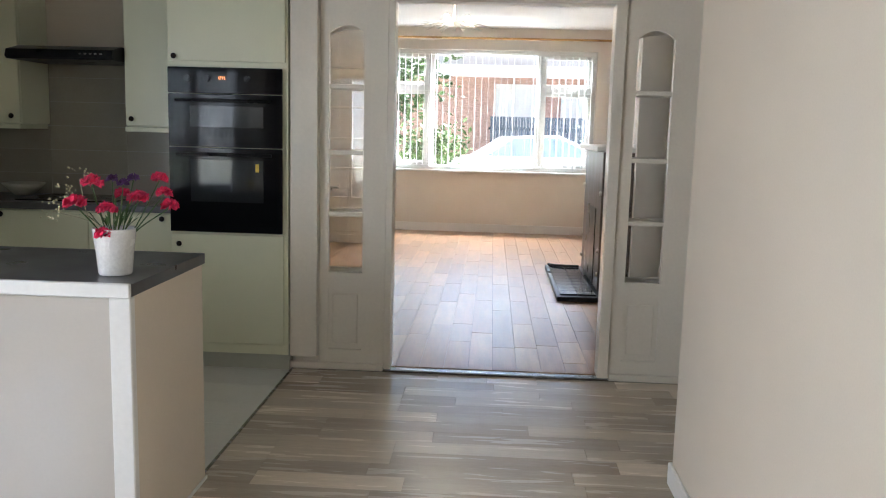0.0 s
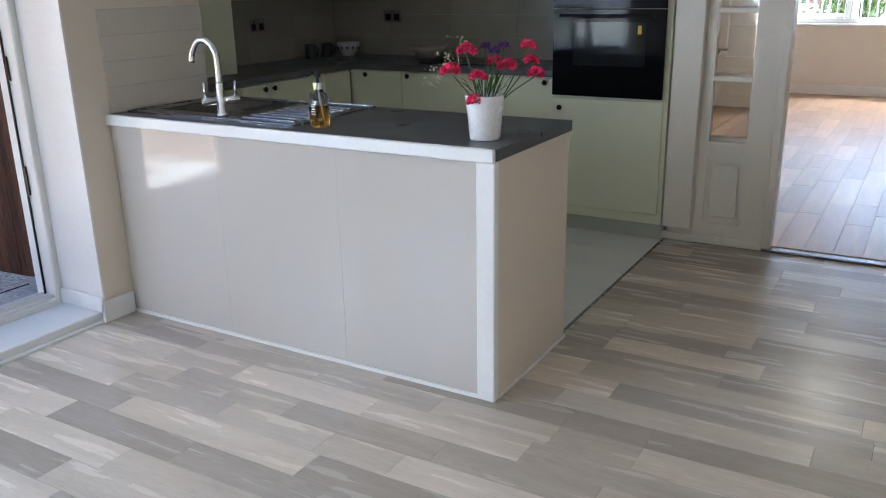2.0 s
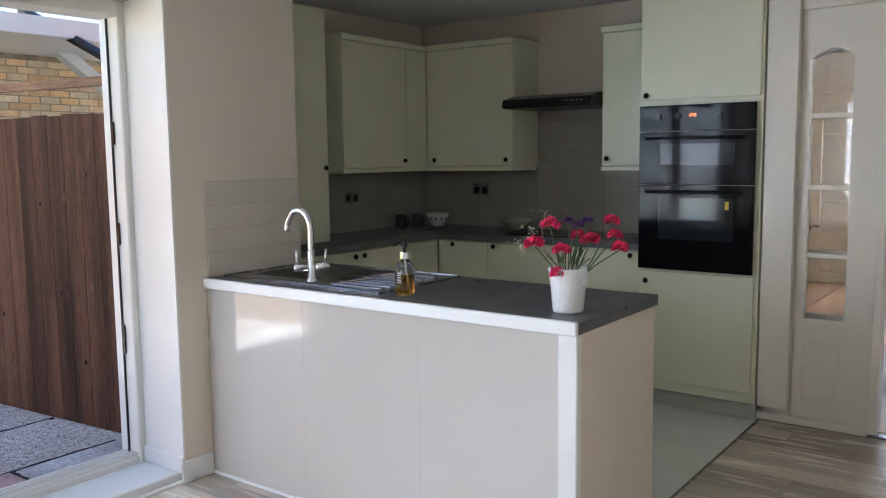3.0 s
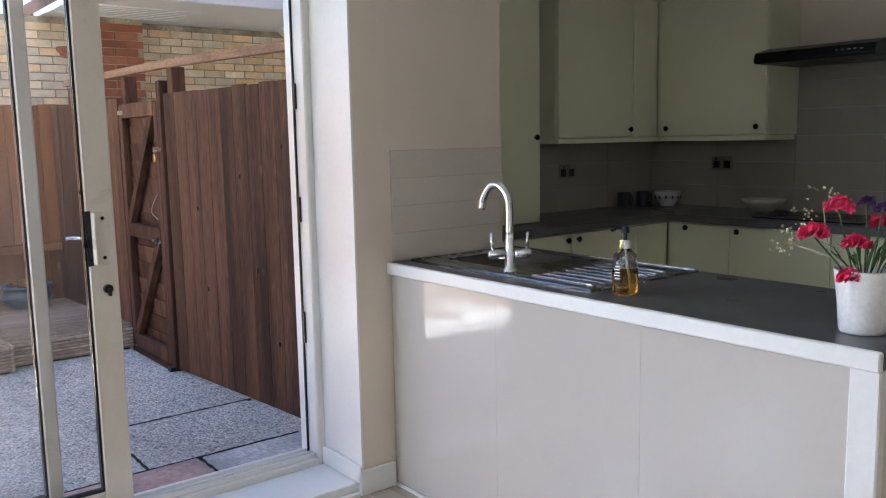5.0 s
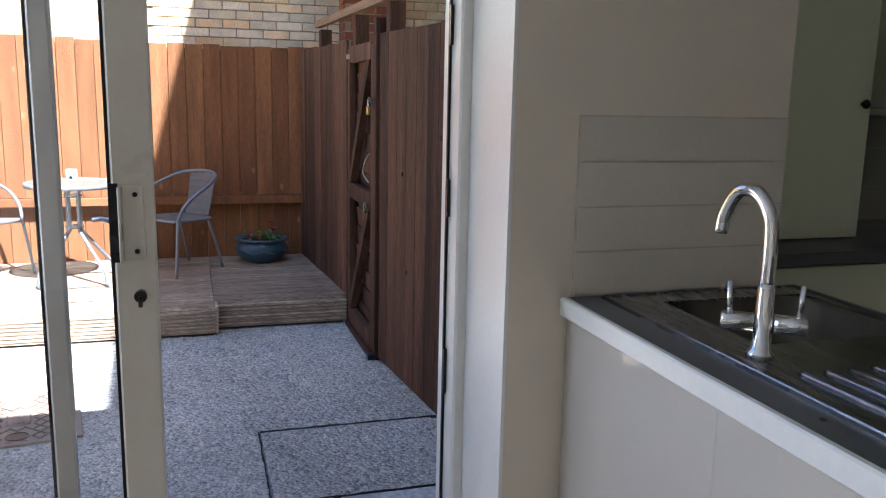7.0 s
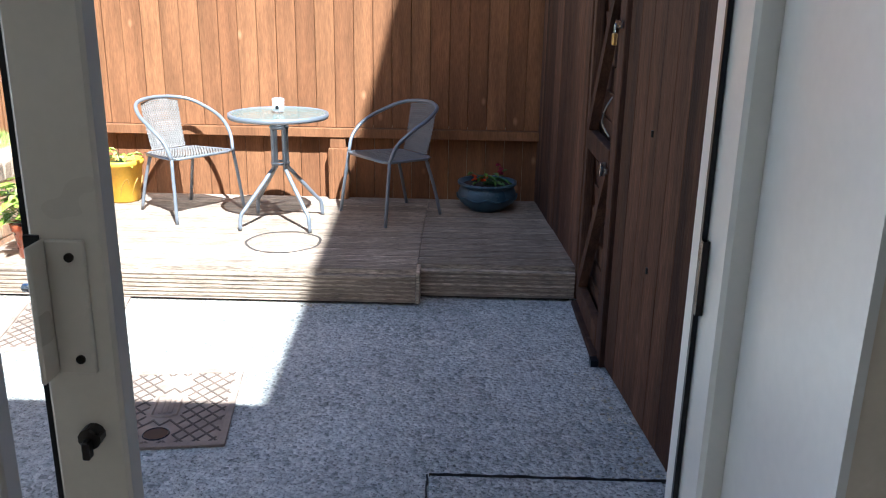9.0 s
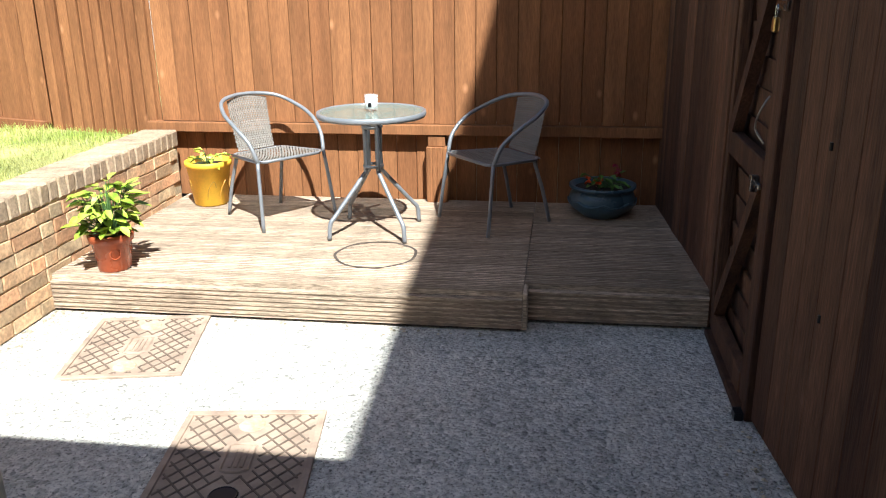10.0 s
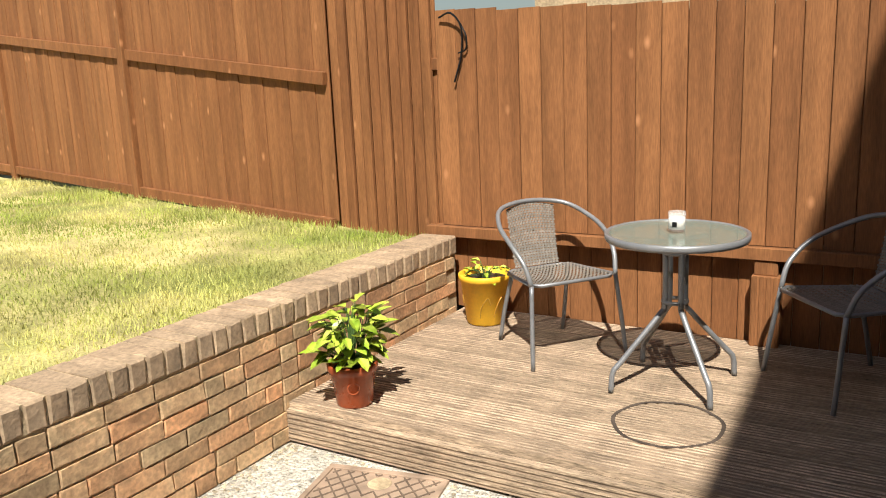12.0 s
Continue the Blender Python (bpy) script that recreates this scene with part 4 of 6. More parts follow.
BRASS = material("aged_brass", (0.45, 0.28, 0.1), 0.3, 1.0, bump=0.0)
part("rod", tube([(-1.4, 11.28, 2.575), (1.88, 11.28, 2.575)], 0.014, 12), BRASS, pole)
for x in (-0.1 + 0.3, 1.85, -1.3):
    part("bracket", tube([(x, 11.399, 2.575), (x, 11.28, 2.575)], 0.01, 8), BRASS, pole)
fin = part("finial", lathe([(0, -0.03), (0.025, -0.015), (0.028, 0), (0.02, 0.02), (0, 0.03)], 14), BRASS, pole)
fin.location = (1.9, 11.28, 2.575)
for a, b in (((-2.6, 11.384), (1.95, 11.398)), ((1.935, 4.95), (1.949, 11.38)), ((-2.599, 5.0), (-2.585, 11.38))):
    structure("baseboard_lounge", boxes((a[0], b[0], a[1], b[1], 0.012, 0.13), bevel=0.003), WHITE, "white lounge skirting board", "baseboard")
# ceiling light of metal twigs with bulbs
NICKEL = material("pale_brushed_nickel", (0.6, 0.58, 0.52), 0.35, 0.4, bump=0.0)
lamp = thing("ceiling_light", "pale nickel ceiling light of leaf sprays with glowing bulbs", "ceiling light", (-0.04, 8.2, LZ - 0.23))
part("ceiling_rose", lathe([(0, 0.23), (0.06, 0.23), (0.05, 0.2), (0.012, 0.19), (0.012, -0.1), (0, -0.1)], 20), NICKEL, lamp)
for k in range(18):
    a = 2 * math.pi * k / 18 + 0.2
    r = 0.24 + 0.07 * (k % 3)
    br = part("spray", tube(smooth_path([(0, 0, -0.08), (r * 0.5 * math.cos(a), r * 0.5 * math.sin(a), -0.11), (r * math.cos(a), r * math.sin(a), -0.14 - 0.02 * (k % 2))], 4), 0.004, 6), NICKEL, lamp)
    bm = bmesh.new()
    for q in range(3):
        t = 0.6 + 0.2 * q
        c, s = Vector((r * t * math.cos(a), r * t * math.sin(a), -0.115 - 0.02 * t)), Vector((-math.sin(a), math.cos(a), 0.2)) * 0.018
        d = Vector((math.cos(a), math.sin(a), -0.1)) * 0.05
        bm.faces.new([bm.verts.new(v) for v in (c - d, c + s, c + d, c - s)])
    part("leaf", bm, NICKEL, br, "small pale leaves")
BULB = glow("warm_bulb", (1.0, 0.85, 0.6), 25)
for k in range(3):
    a = 2 * math.pi * k / 3
    bulb = part("bulb", lathe([(0, -0.045), (0.02, -0.03), (0.026, -0.01), (0.016, 0.015), (0, 0.02)], 14), BULB, lamp, "glowing bulb", True)
    bulb.location = (0.13 * math.cos(a), 0.13 * math.sin(a), -0.06)
# glazed hall door at the lounge's far side, in a short cross wall
structure("wall_lounge_hall", boxes((-2.598, -1.69, 9.9, 10.0, 0.019, LZ), (-1.69, -0.91, 9.9, 10.0, 2.06, LZ), bevel=0.003), LOUNGE_WALL, "cream cross wall beside the hall door", "wall")
hall = glazed_panel("door_hall", "white glazed hall door with an arched top pane", -1.685, -0.915, -1.58, -1.02, (0, 0, 0.0), 0, 9.92, 9.96, 0.02, 2.05)
part("glazing_bar", boxes((-1.312, -1.288, 9.924, 9.956, 0.565, 1.96)), CREAM, hall)
# panelled cupboard door standing beside the opening
cd = thing("cupboard_door", "white panelled cupboard door with a small dark lever handle", "door", (1.28, 5.56, 0.018))
part("jamb_board", box(bmesh.new(), 0.0, 0.19, 0.0, 0.045, 0.0, 2.1, bevel=0.004), CREAM, cd)
dl = part("leaf", boxes((0.198, 0.29, 0.0, 0.045, 0.0, 2.1), (0.57, 0.66, 0.0, 0.045, 0.0, 2.1), (0.29, 0.57, 0.0, 0.045, 0.0, 0.2), (0.29, 0.57, 0.0, 0.045, 0.85, 1.0), (0.29, 0.57, 0.0, 0.045, 1.98, 2.1), bevel=0.004), CREAM, cd)
for z0, z1 in ((0.2, 0.85), (1.0, 1.98)):
    part("panel", boxes((0.288, 0.572, 0.014, 0.03, z0 - 0.002, z1 + 0.002)), CREAM, dl)
part("lever_handle", tube([(0.6, -0.03, 1.06), (0.52, -0.035, 1.06)], 0.008, 8), KNOB, dl, "dark metal lever handle")
part("handle_stem", tube([(0.6, 0.0, 1.06), (0.6, -0.036, 1.06)], 0.008, 8), KNOB, dl)

# fireplace
fp = thing("fireplace_surround", "dark timber fireplace surround with a pale mantel shelf", "fireplace")
DARKWOOD = material("dark_oak_surround", (0.09, 0.065, 0.05), 0.4, scale=4, vary=0.25, stretch=(6, 6, 0.7))
part("breast", box(bmesh.new(), 1.27, 1.948, 7.05, 8.3, 0.085, 1.24, bevel=0.006), DARKWOOD, fp)
part("mantel_shelf", box(bmesh.new(), 1.21, 1.948, 7.0, 8.37, 1.242, 1.285, bevel=0.008), WHITE, fp, "pale mantel shelf")
part("firebox", boxes((1.262, 1.269, 7.35, 8.0, 0.1, 0.75)), BLACK, fp, "black firebox opening")
for z in (0.22, 0.42, 0.9):
    for y in (7.08, 8.27):
        stud = part("stud", lathe([(0, 0), (0.02, 0), (0.018, 0.015), (0, 0.02)], 12), PVC, fp, "round pale stud")
        stud.matrix_basis = pose(1.27, y, z, 0, -90, 0)
hearth = thing("hearth", "raised black tiled hearth on the oak floor", "hearth")
part("base", box(bmesh.new(), 0.93, 1.94, 6.88, 8.5, 0.02, 0.06, bevel=0.006), BLACK, hearth)
TILEB = material("black_glazed_tile", (0.02, 0.021, 0.024), 0.12, bump=0.1, piece=0.3)
me = mesh_of("tile", box(bmesh.new(), -0.073, 0.073, -0.073, 0.073, 0, 0.012, bevel=0.003), TILEB)
for i in range(2):
    for j in range(10):
        piece("tile", me, hearth, pose(1.03 + 0.15 * i, 7.02 + 0.15 * j, 0.06))
part("lip", tube(smooth_path([(0.96, 8.45, 0.078), (1.03, 8.35, 0.085), (1.25, 8.33, 0.085)], 5), 0.012, 8), BLACK, hearth)

# ---------------------------------------------------------------- street seen through the lounge window
structure("road", boxes((-60, 60, 17.5, 24, GROUND, GROUND + 0.01)), material("asphalt", (0.06, 0.06, 0.062), 0.9, bump=0.8, fine=0.2), "grey asphalt street", "road")
house = thing("opposite_house", "brick bungalow across the street with a white garage door", "house")
HB = material("pink_brick_far", (0.52, 0.33, 0.26), 0.9, scale=3, vary=0.15, fine=0.3, bump=0.4, bump_scale=8, stretch=(1, 1, 4))
part("wall", boxes((-14, 16, 30, 38, GROUND, 3.4)), HB, house)
part("roof", boxes((-14.4, 16.4, 29.4, 38.4, 3.42, 3.6), (-14, 16, 31, 38, 3.6, 5.2)), material("pale_roof", (0.5, 0.46, 0.42), 0.9, scale=3, vary=0.1), house)
part("fascia", boxes((-14.4, 16.4, 29.2, 29.4, 3.2, 3.6)), WHITE, house)
for x0, x1 in ((0.4, 2.1), (2.7, 3.9)):
    gdo = part("garage_door", boxes((x0, x1, 29.9, 29.99, GROUND, 3.0)), PVC, house, "white panelled door")
    part("panel", boxes(*[(x0 + 0.1, x1 - 0.1, 29.86, 29.9, 0.1 + 0.35 * k, 0.38 + 0.35 * k) for k in range(8)]), PVC, gdo)
for x in (-5.5, 6.2):
    w = part("house_window", boxes((x, x + 1.6, 29.96, 29.99, 0.9, 2.1)), BLACKGLASS, house, "dark window pane")
    part("frame", boxes((x - 0.06, x + 1.66, 29.93, 29.955, 0.84, 0.9), (x - 0.06, x + 1.66, 29.93, 29.955, 2.1, 2.16), (x - 0.06, x, 29.93, 29.955, 0.9, 2.1), (x + 1.6, x + 1.66, 29.93, 29.955, 0.9, 2.1)), PVC, w)
fence2 = thing("slatted_fence", "dark slatted fence across the street", "fence")
me = mesh_of("slat", boxes((-0.045, 0.045, -0.01, 0.01, 0, 2.0)), material("blue_grey_slat", (0.1, 0.12, 0.15), 0.7, piece=0.1))
for k in range(40):
    piece("slat", me, fence2, pose(0.3 + 0.1 * k, 28.0, GROUND))
part("rail", boxes((0.2, 4.3, 28.02, 28.06, 0.1, 0.2), (0.2, 4.3, 28.02, 28.06, 1.4, 1.5)), BLACK, fence2)


def car(at, turn):
    c = thing("parked_car", "white hatchback parked in the street", "car", at, turn)
    CARP = material("white_car_paint", (0.8, 0.8, 0.8), 0.15, coat=0.6, bump=0.0)
    side = [(-2.0, 0.35), (-2.02, 0.7), (-1.75, 0.86), (-1.0, 0.95), (-0.35, 1.4), (0.7, 1.46), (1.45, 1.15), (1.75, 0.95), (1.98, 0.85), (2.0, 0.4)]
    bm = bmesh.new()
    rows = []
    for y, s in ((-0.86, 1), (-0.8, 1.0), (0.8, 1.0), (0.86, 1)):
        rows.append([bm.verts.new((x, y * (0.82 if z > 1.2 else 1), z)) for x, z in side])
    for a, b in zip(rows, rows[1:]):
        for i in range(len(side) - 1):
            bm.faces.new((a[i], a[i + 1], b[i + 1], b[i]))
    bm.faces.new(rows[0])
    bm.faces.new(rows[-1])
    bmesh.ops.bevel(bm, geom=[e for e in bm.edges], offset=0.02, segments=1, affect="EDGES")
    body = part("body", bm, CARP, c, smooth=False)
    # The sky's reflection is painted in: pale blue base over what is dark glass.
    DG = material("sky_reflection_glass", (0.25, 0.34, 0.38), 0.05, bump=0.0)
    for y in (-0.83, 0.83):
        for pts in (((-0.85, 1.0), (-0.3, 1.36), (0.2, 1.4), (0.2, 1.0)), ((0.28, 1.0), (0.28, 1.4), (0.7, 1.4), (1.3, 1.12), (1.3, 1.0))):
            bm = bmesh.new()
            q = 0.03 if y > 0 else -0.03
            vs = [[bm.verts.new((x, (y + dy) * (0.93 if z > 1.2 else 1.0) + q, z)) for x, z in pts] for dy in (0, q)]
            bm.faces.new(vs[0])
            bm.faces.new(vs[1])
            for i in range(len(pts)):
                j = (i + 1) % len(pts)
                bm.faces.new((vs[0][i], vs[0][j], vs[1][j], vs[1][i]))
            part("side_window", bm, DG, c, "side window coloured with the sky's pale blue reflection")
    for x in (-1.25, 1.25):
        for y in (-0.8, 0.8):
            w = part("wheel", tube([(x, y - 0.09, 0.31), (x, y + 0.09, 0.31)], 0.31, 24), BLACK, c, "black tyre")
            part("rim", tube([(x, y - 0.095, 0.31), (x, y + 0.095, 0.31)], 0.2, 20), STEEL, w, "silver wheel rim")
    return c


car((0.95, 18.6, GROUND + 0.01), 8)


def leafy(name, label, category, at, size, n, leaf, mat, seed, trunk=True):
    """A shrub or tree: a stem with limbs and a loose crown of many small leaves."""
    q = random.Random(seed)
    t = thing(name, label, category, at)
    bm = bmesh.new()
    tips = []
    for k in range(9):
        a = 2 * math.pi * k / 9 + q.uniform(-0.3, 0.3)
        tip = Vector((size[0] * 0.6 * math.cos(a) * q.uniform(0.4, 1), size[0] * 0.6 * math.sin(a) * q.uniform(0.4, 1), size[1] * q.uniform(0.45, 0.95)))
        tube([(0, 0, 0), tip * 0.4 + Vector((0, 0, size[1] * 0.15)), tip], [size[1] * 0.025, size[1] * 0.015, size[1] * 0.006], 6, bm)
        tips.append(tip)
    part("stem", bm, STEM, t)
    bm = bmesh.new()
    for k in range(n):
        c = q.choice(tips) + Vector((q.gauss(0, 1), q.gauss(0, 1), q.gauss(0, 0.8))) * size[0] * 0.28
        if c.z < size[1] * 0.1:
            c.z = size[1] * q.uniform(0.1, 0.4)
        d = Vector((q.gauss(0, 1), q.gauss(0, 1), q.gauss(0.2, 0.6))).normalized()
        s = d.orthogonal().normalized()
        s.rotate(Matrix.Rotation(q.uniform(0, 6.3), 3, d))
        ll = leaf * q.uniform(0.6, 1.2)
        bm.faces.new([bm.verts.new(v) for v in (c - d * ll, c + s * ll * 0.45, c + d * ll, c - s * ll * 0.45)])
    part("leaves", bm, mat, t)
    return t


HEDGE = material("hedge_leaf", (0.07, 0.12, 0.03), 0.6, island=0.35, scale=5)
leafy("garden_shrub", "green shrub in front of the lounge window", "shrub", (-0.75, 15.2, GROUND), (0.7, 1.5), 1200, 0.07, HEDGE, 3)
leafy("garden_tree", "leafy green tree across the street", "tree", (-3.2, 26.0, GROUND), (2.2, 5.0), 2600, 0.16, HEDGE, 4)
leafy("garden_shrub", "low shrub beside the parked car", "shrub", (3.6, 22.5, GROUND), (1.1, 1.6), 800, 0.09, HEDGE, 5)
fw = structure("garden_wall_front", boxes((-6, -1.2, 17.0, 17.2, GROUND, 0.9)), material("white_render_wall", (0.7, 0.69, 0.66), 0.9), "low white rendered front wall", "wall")

# ---------------------------------------------------------------- yard: fences
def board_mesh(w, h, d, dog=0.0):
    bm = box(bmesh.new(), -w / 2, w / 2, 0, d, 0, h)
    if dog:
        for v in bm.verts:
            if v.co.z > h / 2:
                v.co.z += dog * (v.co.x / w)
    bmesh.ops.bevel(bm, geom=[e for e in bm.edges if abs(e.verts[0].co.z - e.verts[1].co.z) > h * 0.5], offset=0.003, segments=1, affect="EDGES")
    return bm


# back fence across the deck: runs along y, seen from the house
bf = thing("back_fence", "brown stained close-board fence behind the deck", "fence")
BWID = 0.128
tall = [mesh_of("board", board_mesh(BWID, 1.172 + 0.006 * k, 0.016), FENCE) for k in (-1, 0, 1)]
low = [mesh_of("lower_board", board_mesh(BWID, 0.44, 0.016, 0.012), FENCE)]
y = -0.62
k = 0
while y < 2.74:
    grow = 1 + 0.05 * max(0.0, (1.3 - y) / 1.9)
    piece("board", tall[rnd.randrange(3)], bf, pose(FX - rnd.uniform(0.0, 0.006), y + BWID / 2, 0.545, 0, 0, 90 + rnd.uniform(-0.6, 0.6)) @ Matrix.Diagonal((1, 1, grow, 1)))
    piece("lower_board", low[0], bf, pose(FX - 0.055 - rnd.uniform(0, 0.005), y + BWID / 2, 0.03, 0, 0, 90 + rnd.uniform(-0.8, 0.8)))
    y += BWID + 0.003
    k += 1
part("backing_panel", boxes((FX - 0.04, FX - 0.03, -0.62, 2.7, 0.56, 1.69)), FENCE, bf)
part("rail", box(bmesh.new(), FX - 0.06, FX + 0.03, -0.72, 2.7, 0.475, 0.54, bevel=0.004), FENCE, bf)
part("top_rail", box(bmesh.new(), FX - 0.1, FX - 0.03, -0.72, 2.7, 1.45, 1.52, bevel=0.004), FENCE, bf)
stub = part("post_stub", box(bmesh.new(), FX - 0.05, FX + 0.04, 1.16, 1.3, DECKZ, 0.4, bevel=0.005), FENCE, bf, "short grooved post")
for k in range(4):
    part("groove_strip", boxes((FX + 0.04, FX + 0.046, 1.17 + 0.033 * k, 1.19 + 0.033 * k, DECKZ, 0.4)), FENCE, stub)
part("post_cap", box(bmesh.new(), FX - 0.03, FX + 0.02, 1.17, 1.28, 0.4, 0.474, bevel=0.004), FENCE, bf)

# side fence: near panel, gate, far panel
FA = math.degrees(math.atan2(2.96 - 2.745, 2.4))
near = thing("side_fence_panel", "weathered dark brown board fence beside the gate", "fence", (-5.37, 2.745, GROUND), FA)
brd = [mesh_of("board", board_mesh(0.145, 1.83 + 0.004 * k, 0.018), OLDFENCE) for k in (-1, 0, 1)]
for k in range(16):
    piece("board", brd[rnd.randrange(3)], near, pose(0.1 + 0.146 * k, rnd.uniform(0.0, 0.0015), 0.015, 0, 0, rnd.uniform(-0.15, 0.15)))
part("rail", boxes((0.0, 2.4, 0.022, 0.07, 0.3, 0.38), (0.0, 2.4, 0.022, 0.07, 1.5, 1.58)), OLDFENCE, near)
for x, z in ((0.42, 1.12), (0.5, 0.62), (1.4, 1.5), (1.1, 0.8), (1.7, 1.25), (0.95, 1.33), (2.0, 0.45), (1.3, 0.4)):
    part("nail_hole", tube([(x, -0.0012, z - 0.012), (x, -0.0012, z + 0.012)], 0.006, 8), BLACK, near)
far = thing("side_fence_panel", "dark brown board fence beside the deck", "fence", (-6.2, 2.72, GROUND), 184.0)
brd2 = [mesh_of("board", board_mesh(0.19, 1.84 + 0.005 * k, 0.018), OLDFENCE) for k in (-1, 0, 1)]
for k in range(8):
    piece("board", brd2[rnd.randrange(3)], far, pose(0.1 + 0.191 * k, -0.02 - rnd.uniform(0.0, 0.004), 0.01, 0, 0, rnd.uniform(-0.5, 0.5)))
part("rail", boxes((0.0, 1.52, -0.08, -0.04, 0.3, 0.38), (0.0, 1.52, -0.08, -0.04, 1.5, 1.58)), OLDFENCE, far)
RAILWOOD = material("bleached_rail_wood", (0.26, 0.155, 0.09), 0.85, spec=0.2, scale=3, vary=0.3, fine=0.25, bump=0.5, bump_scale=30, stretch=(0.7, 7, 7))
toprail = thing("fence_top_rail", "long weathered timber rail raised above the side fence", "rail")
part("beam", tube([(-7.66, 2.76, 1.9), (-5.3, 2.77, 1.88), (-2.95, 2.99, 1.86)], 0.035, 4), RAILWOOD, toprail)
for x, yy in ((-7.6, 2.765), (-6.2, 2.77), (-5.3, 2.78), (-3.2, 2.985)):
    part("post", box(bmesh.new(), x - 0.045, x + 0.045, yy, yy + 0.09, GROUND, 1.86, bevel=0.005), OLDFENCE, toprail)

gate = thing("garden_gate", "dark brown ledged and braced garden gate with a brass padlock", "gate", (-6.215, 2.74, GROUND))
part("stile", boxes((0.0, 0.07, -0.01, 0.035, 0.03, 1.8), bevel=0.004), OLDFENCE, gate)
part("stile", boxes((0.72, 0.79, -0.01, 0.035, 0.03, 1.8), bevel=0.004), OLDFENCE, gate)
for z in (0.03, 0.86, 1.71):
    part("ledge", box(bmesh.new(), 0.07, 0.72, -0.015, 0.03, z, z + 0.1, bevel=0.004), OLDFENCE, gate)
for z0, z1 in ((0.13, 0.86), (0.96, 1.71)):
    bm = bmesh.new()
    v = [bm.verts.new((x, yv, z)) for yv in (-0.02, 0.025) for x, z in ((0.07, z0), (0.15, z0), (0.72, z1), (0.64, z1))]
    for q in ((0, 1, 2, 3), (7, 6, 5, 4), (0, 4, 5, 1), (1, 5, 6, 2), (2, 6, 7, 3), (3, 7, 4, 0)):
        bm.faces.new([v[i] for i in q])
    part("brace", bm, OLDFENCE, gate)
bm = bmesh.new()
box(bm, 0.04, 0.75, 0.0, 0.011, 0.0, 0.135)
for vtx in bm.verts:
    vtx.co.y += 0.012 * (1 if vtx.co.z < 0.05 else -0.2)
slat = mesh_of("slat", bm, OLDFENCE)
for k in range(14):
    piece("slat", slat, gate, pose(0, 0.042, 0.05 + 0.122 * k, rnd.uniform(-1, 1), 0, 0) @ pose(0, 0, 0, 0, rnd.uniform(-0.7, 0.7), 0))
lock = part("padlock", box(bmesh.new(), 0.775, 0.81, -0.05, -0.03, 1.405, 1.455, bevel=0.005), BRASS, gate, "brass padlock")
part("shackle", tube(smooth_path([(0.78, -0.04, 1.455), (0.782, -0.04, 1.485), (0.793, -0.04, 1.493), (0.804, -0.04, 1.485), (0.805, -0.04, 1.455)], 3), 0.003, 6), STEEL, lock)
part("hasp", boxes((0.72, 0.86, -0.028, -0.022, 1.475, 1.505)), STEEL, gate, "steel hasp")
part("latch", boxes((0.6, 0.75, -0.03, -0.018, 0.86, 0.88), (0.68, 0.7, -0.045, -0.018, 0.84, 0.9), bevel=0.002), STEEL, gate, "rusty steel bolt")
part("loop_handle", tube(smooth_path([(0.74, -0.02, 1.19), (0.735, -0.045, 1.14), (0.68, -0.045, 1.07), (0.72, -0.02, 1.02)], 4), 0.004, 6), DSTEEL, gate, "bent wire handle")
part("hinge_mark", boxes((0.0, 0.12, -0.018, -0.0155, 1.735, 1.765)), DECK, gate, "pale bare wood patch")
gp = thing("gate_post", "dark timber gate post", "post", (-5.405, 2.735, GROUND))
part("shaft", box(bmesh.new(), -0.005, 0.06, -0.01, 0.06, 0, 1.93, bevel=0.004), OLDFENCE, gp)
part("foot_bracket", boxes((0.0, 0.055, -0.045, -0.012, 0.0, 0.03)), BLACK, gp)
structure("gate_sill", box(bmesh.new(), -6.15, -5.4, 2.7, 2.8, GROUND, GROUND + 0.028, bevel=0.005), OLDFENCE, "worn timber gate sill", "sill")

# lawn fence: panels of wide boards with three rails and posts
LF0, LFA = Vector((-7.86, -1.5, 0.4)), -11.6 - 90
lf = thing("lawn_fence", "tall brown stained panel fence along the lawn", "fence", LF0, LFA)
wide = [mesh_of("board", board_mesh(0.142, 2.15 + 0.01 * k, 0.014), FENCE) for k in (0, 1)]
for k in range(62):
    piece("board", wide[k % 2], lf, pose(0.08 + 0.1435 * k, 0.045 + 0.006 * (k % 2), 0.09, 0, 0, 180))
for p in range(3):
    x0, x1 = 0.03 + 2.7 * p, 2.6 + 2.7 * p
    for z, rise in ((0.02, 0.02), (0.98, 0.1)):
        rail = part("rail", box(bmesh.new(), 0, x1 - x0, 0.045, 0.085, 0, 0.085, bevel=0.003), FENCE, lf)
        rail.matrix_basis = Matrix.Translation((x0, 0, z + rise * x0)) @ Matrix.Rotation(-math.atan(rise), 4, "Y")
    part("post", box(bmesh.new(), x1 + 0.005, x1 + 0.1, 0.0, 0.1, -0.05, 2.35, bevel=0.005), FENCE, lf)
# narrow battens turning the corner between the two fences
cb = thing("corner_fence", "narrow brown upright battens closing the fence corner", "fence")
bat = mesh_of("batten", box(bmesh.new(), -0.034, 0.034, -0.012, 0.012, 0, 1.9, bevel=0.003), FENCE)
A, B = Vector((-7.86, -1.52, 0)), Vector((-7.72, -0.66, 0))
for k in range(10):
    p = A.lerp(B, (k + 0.5) / 10)
    piece("batten", bat, cb, pose(p.x + 0.014 * (k % 2), p.y, 0.4, 0, 0, 81))
fil = part("filler", boxes((-0.62, 0.44, -0.03, -0.02, 0.4, 2.3)), FENCE, cb)
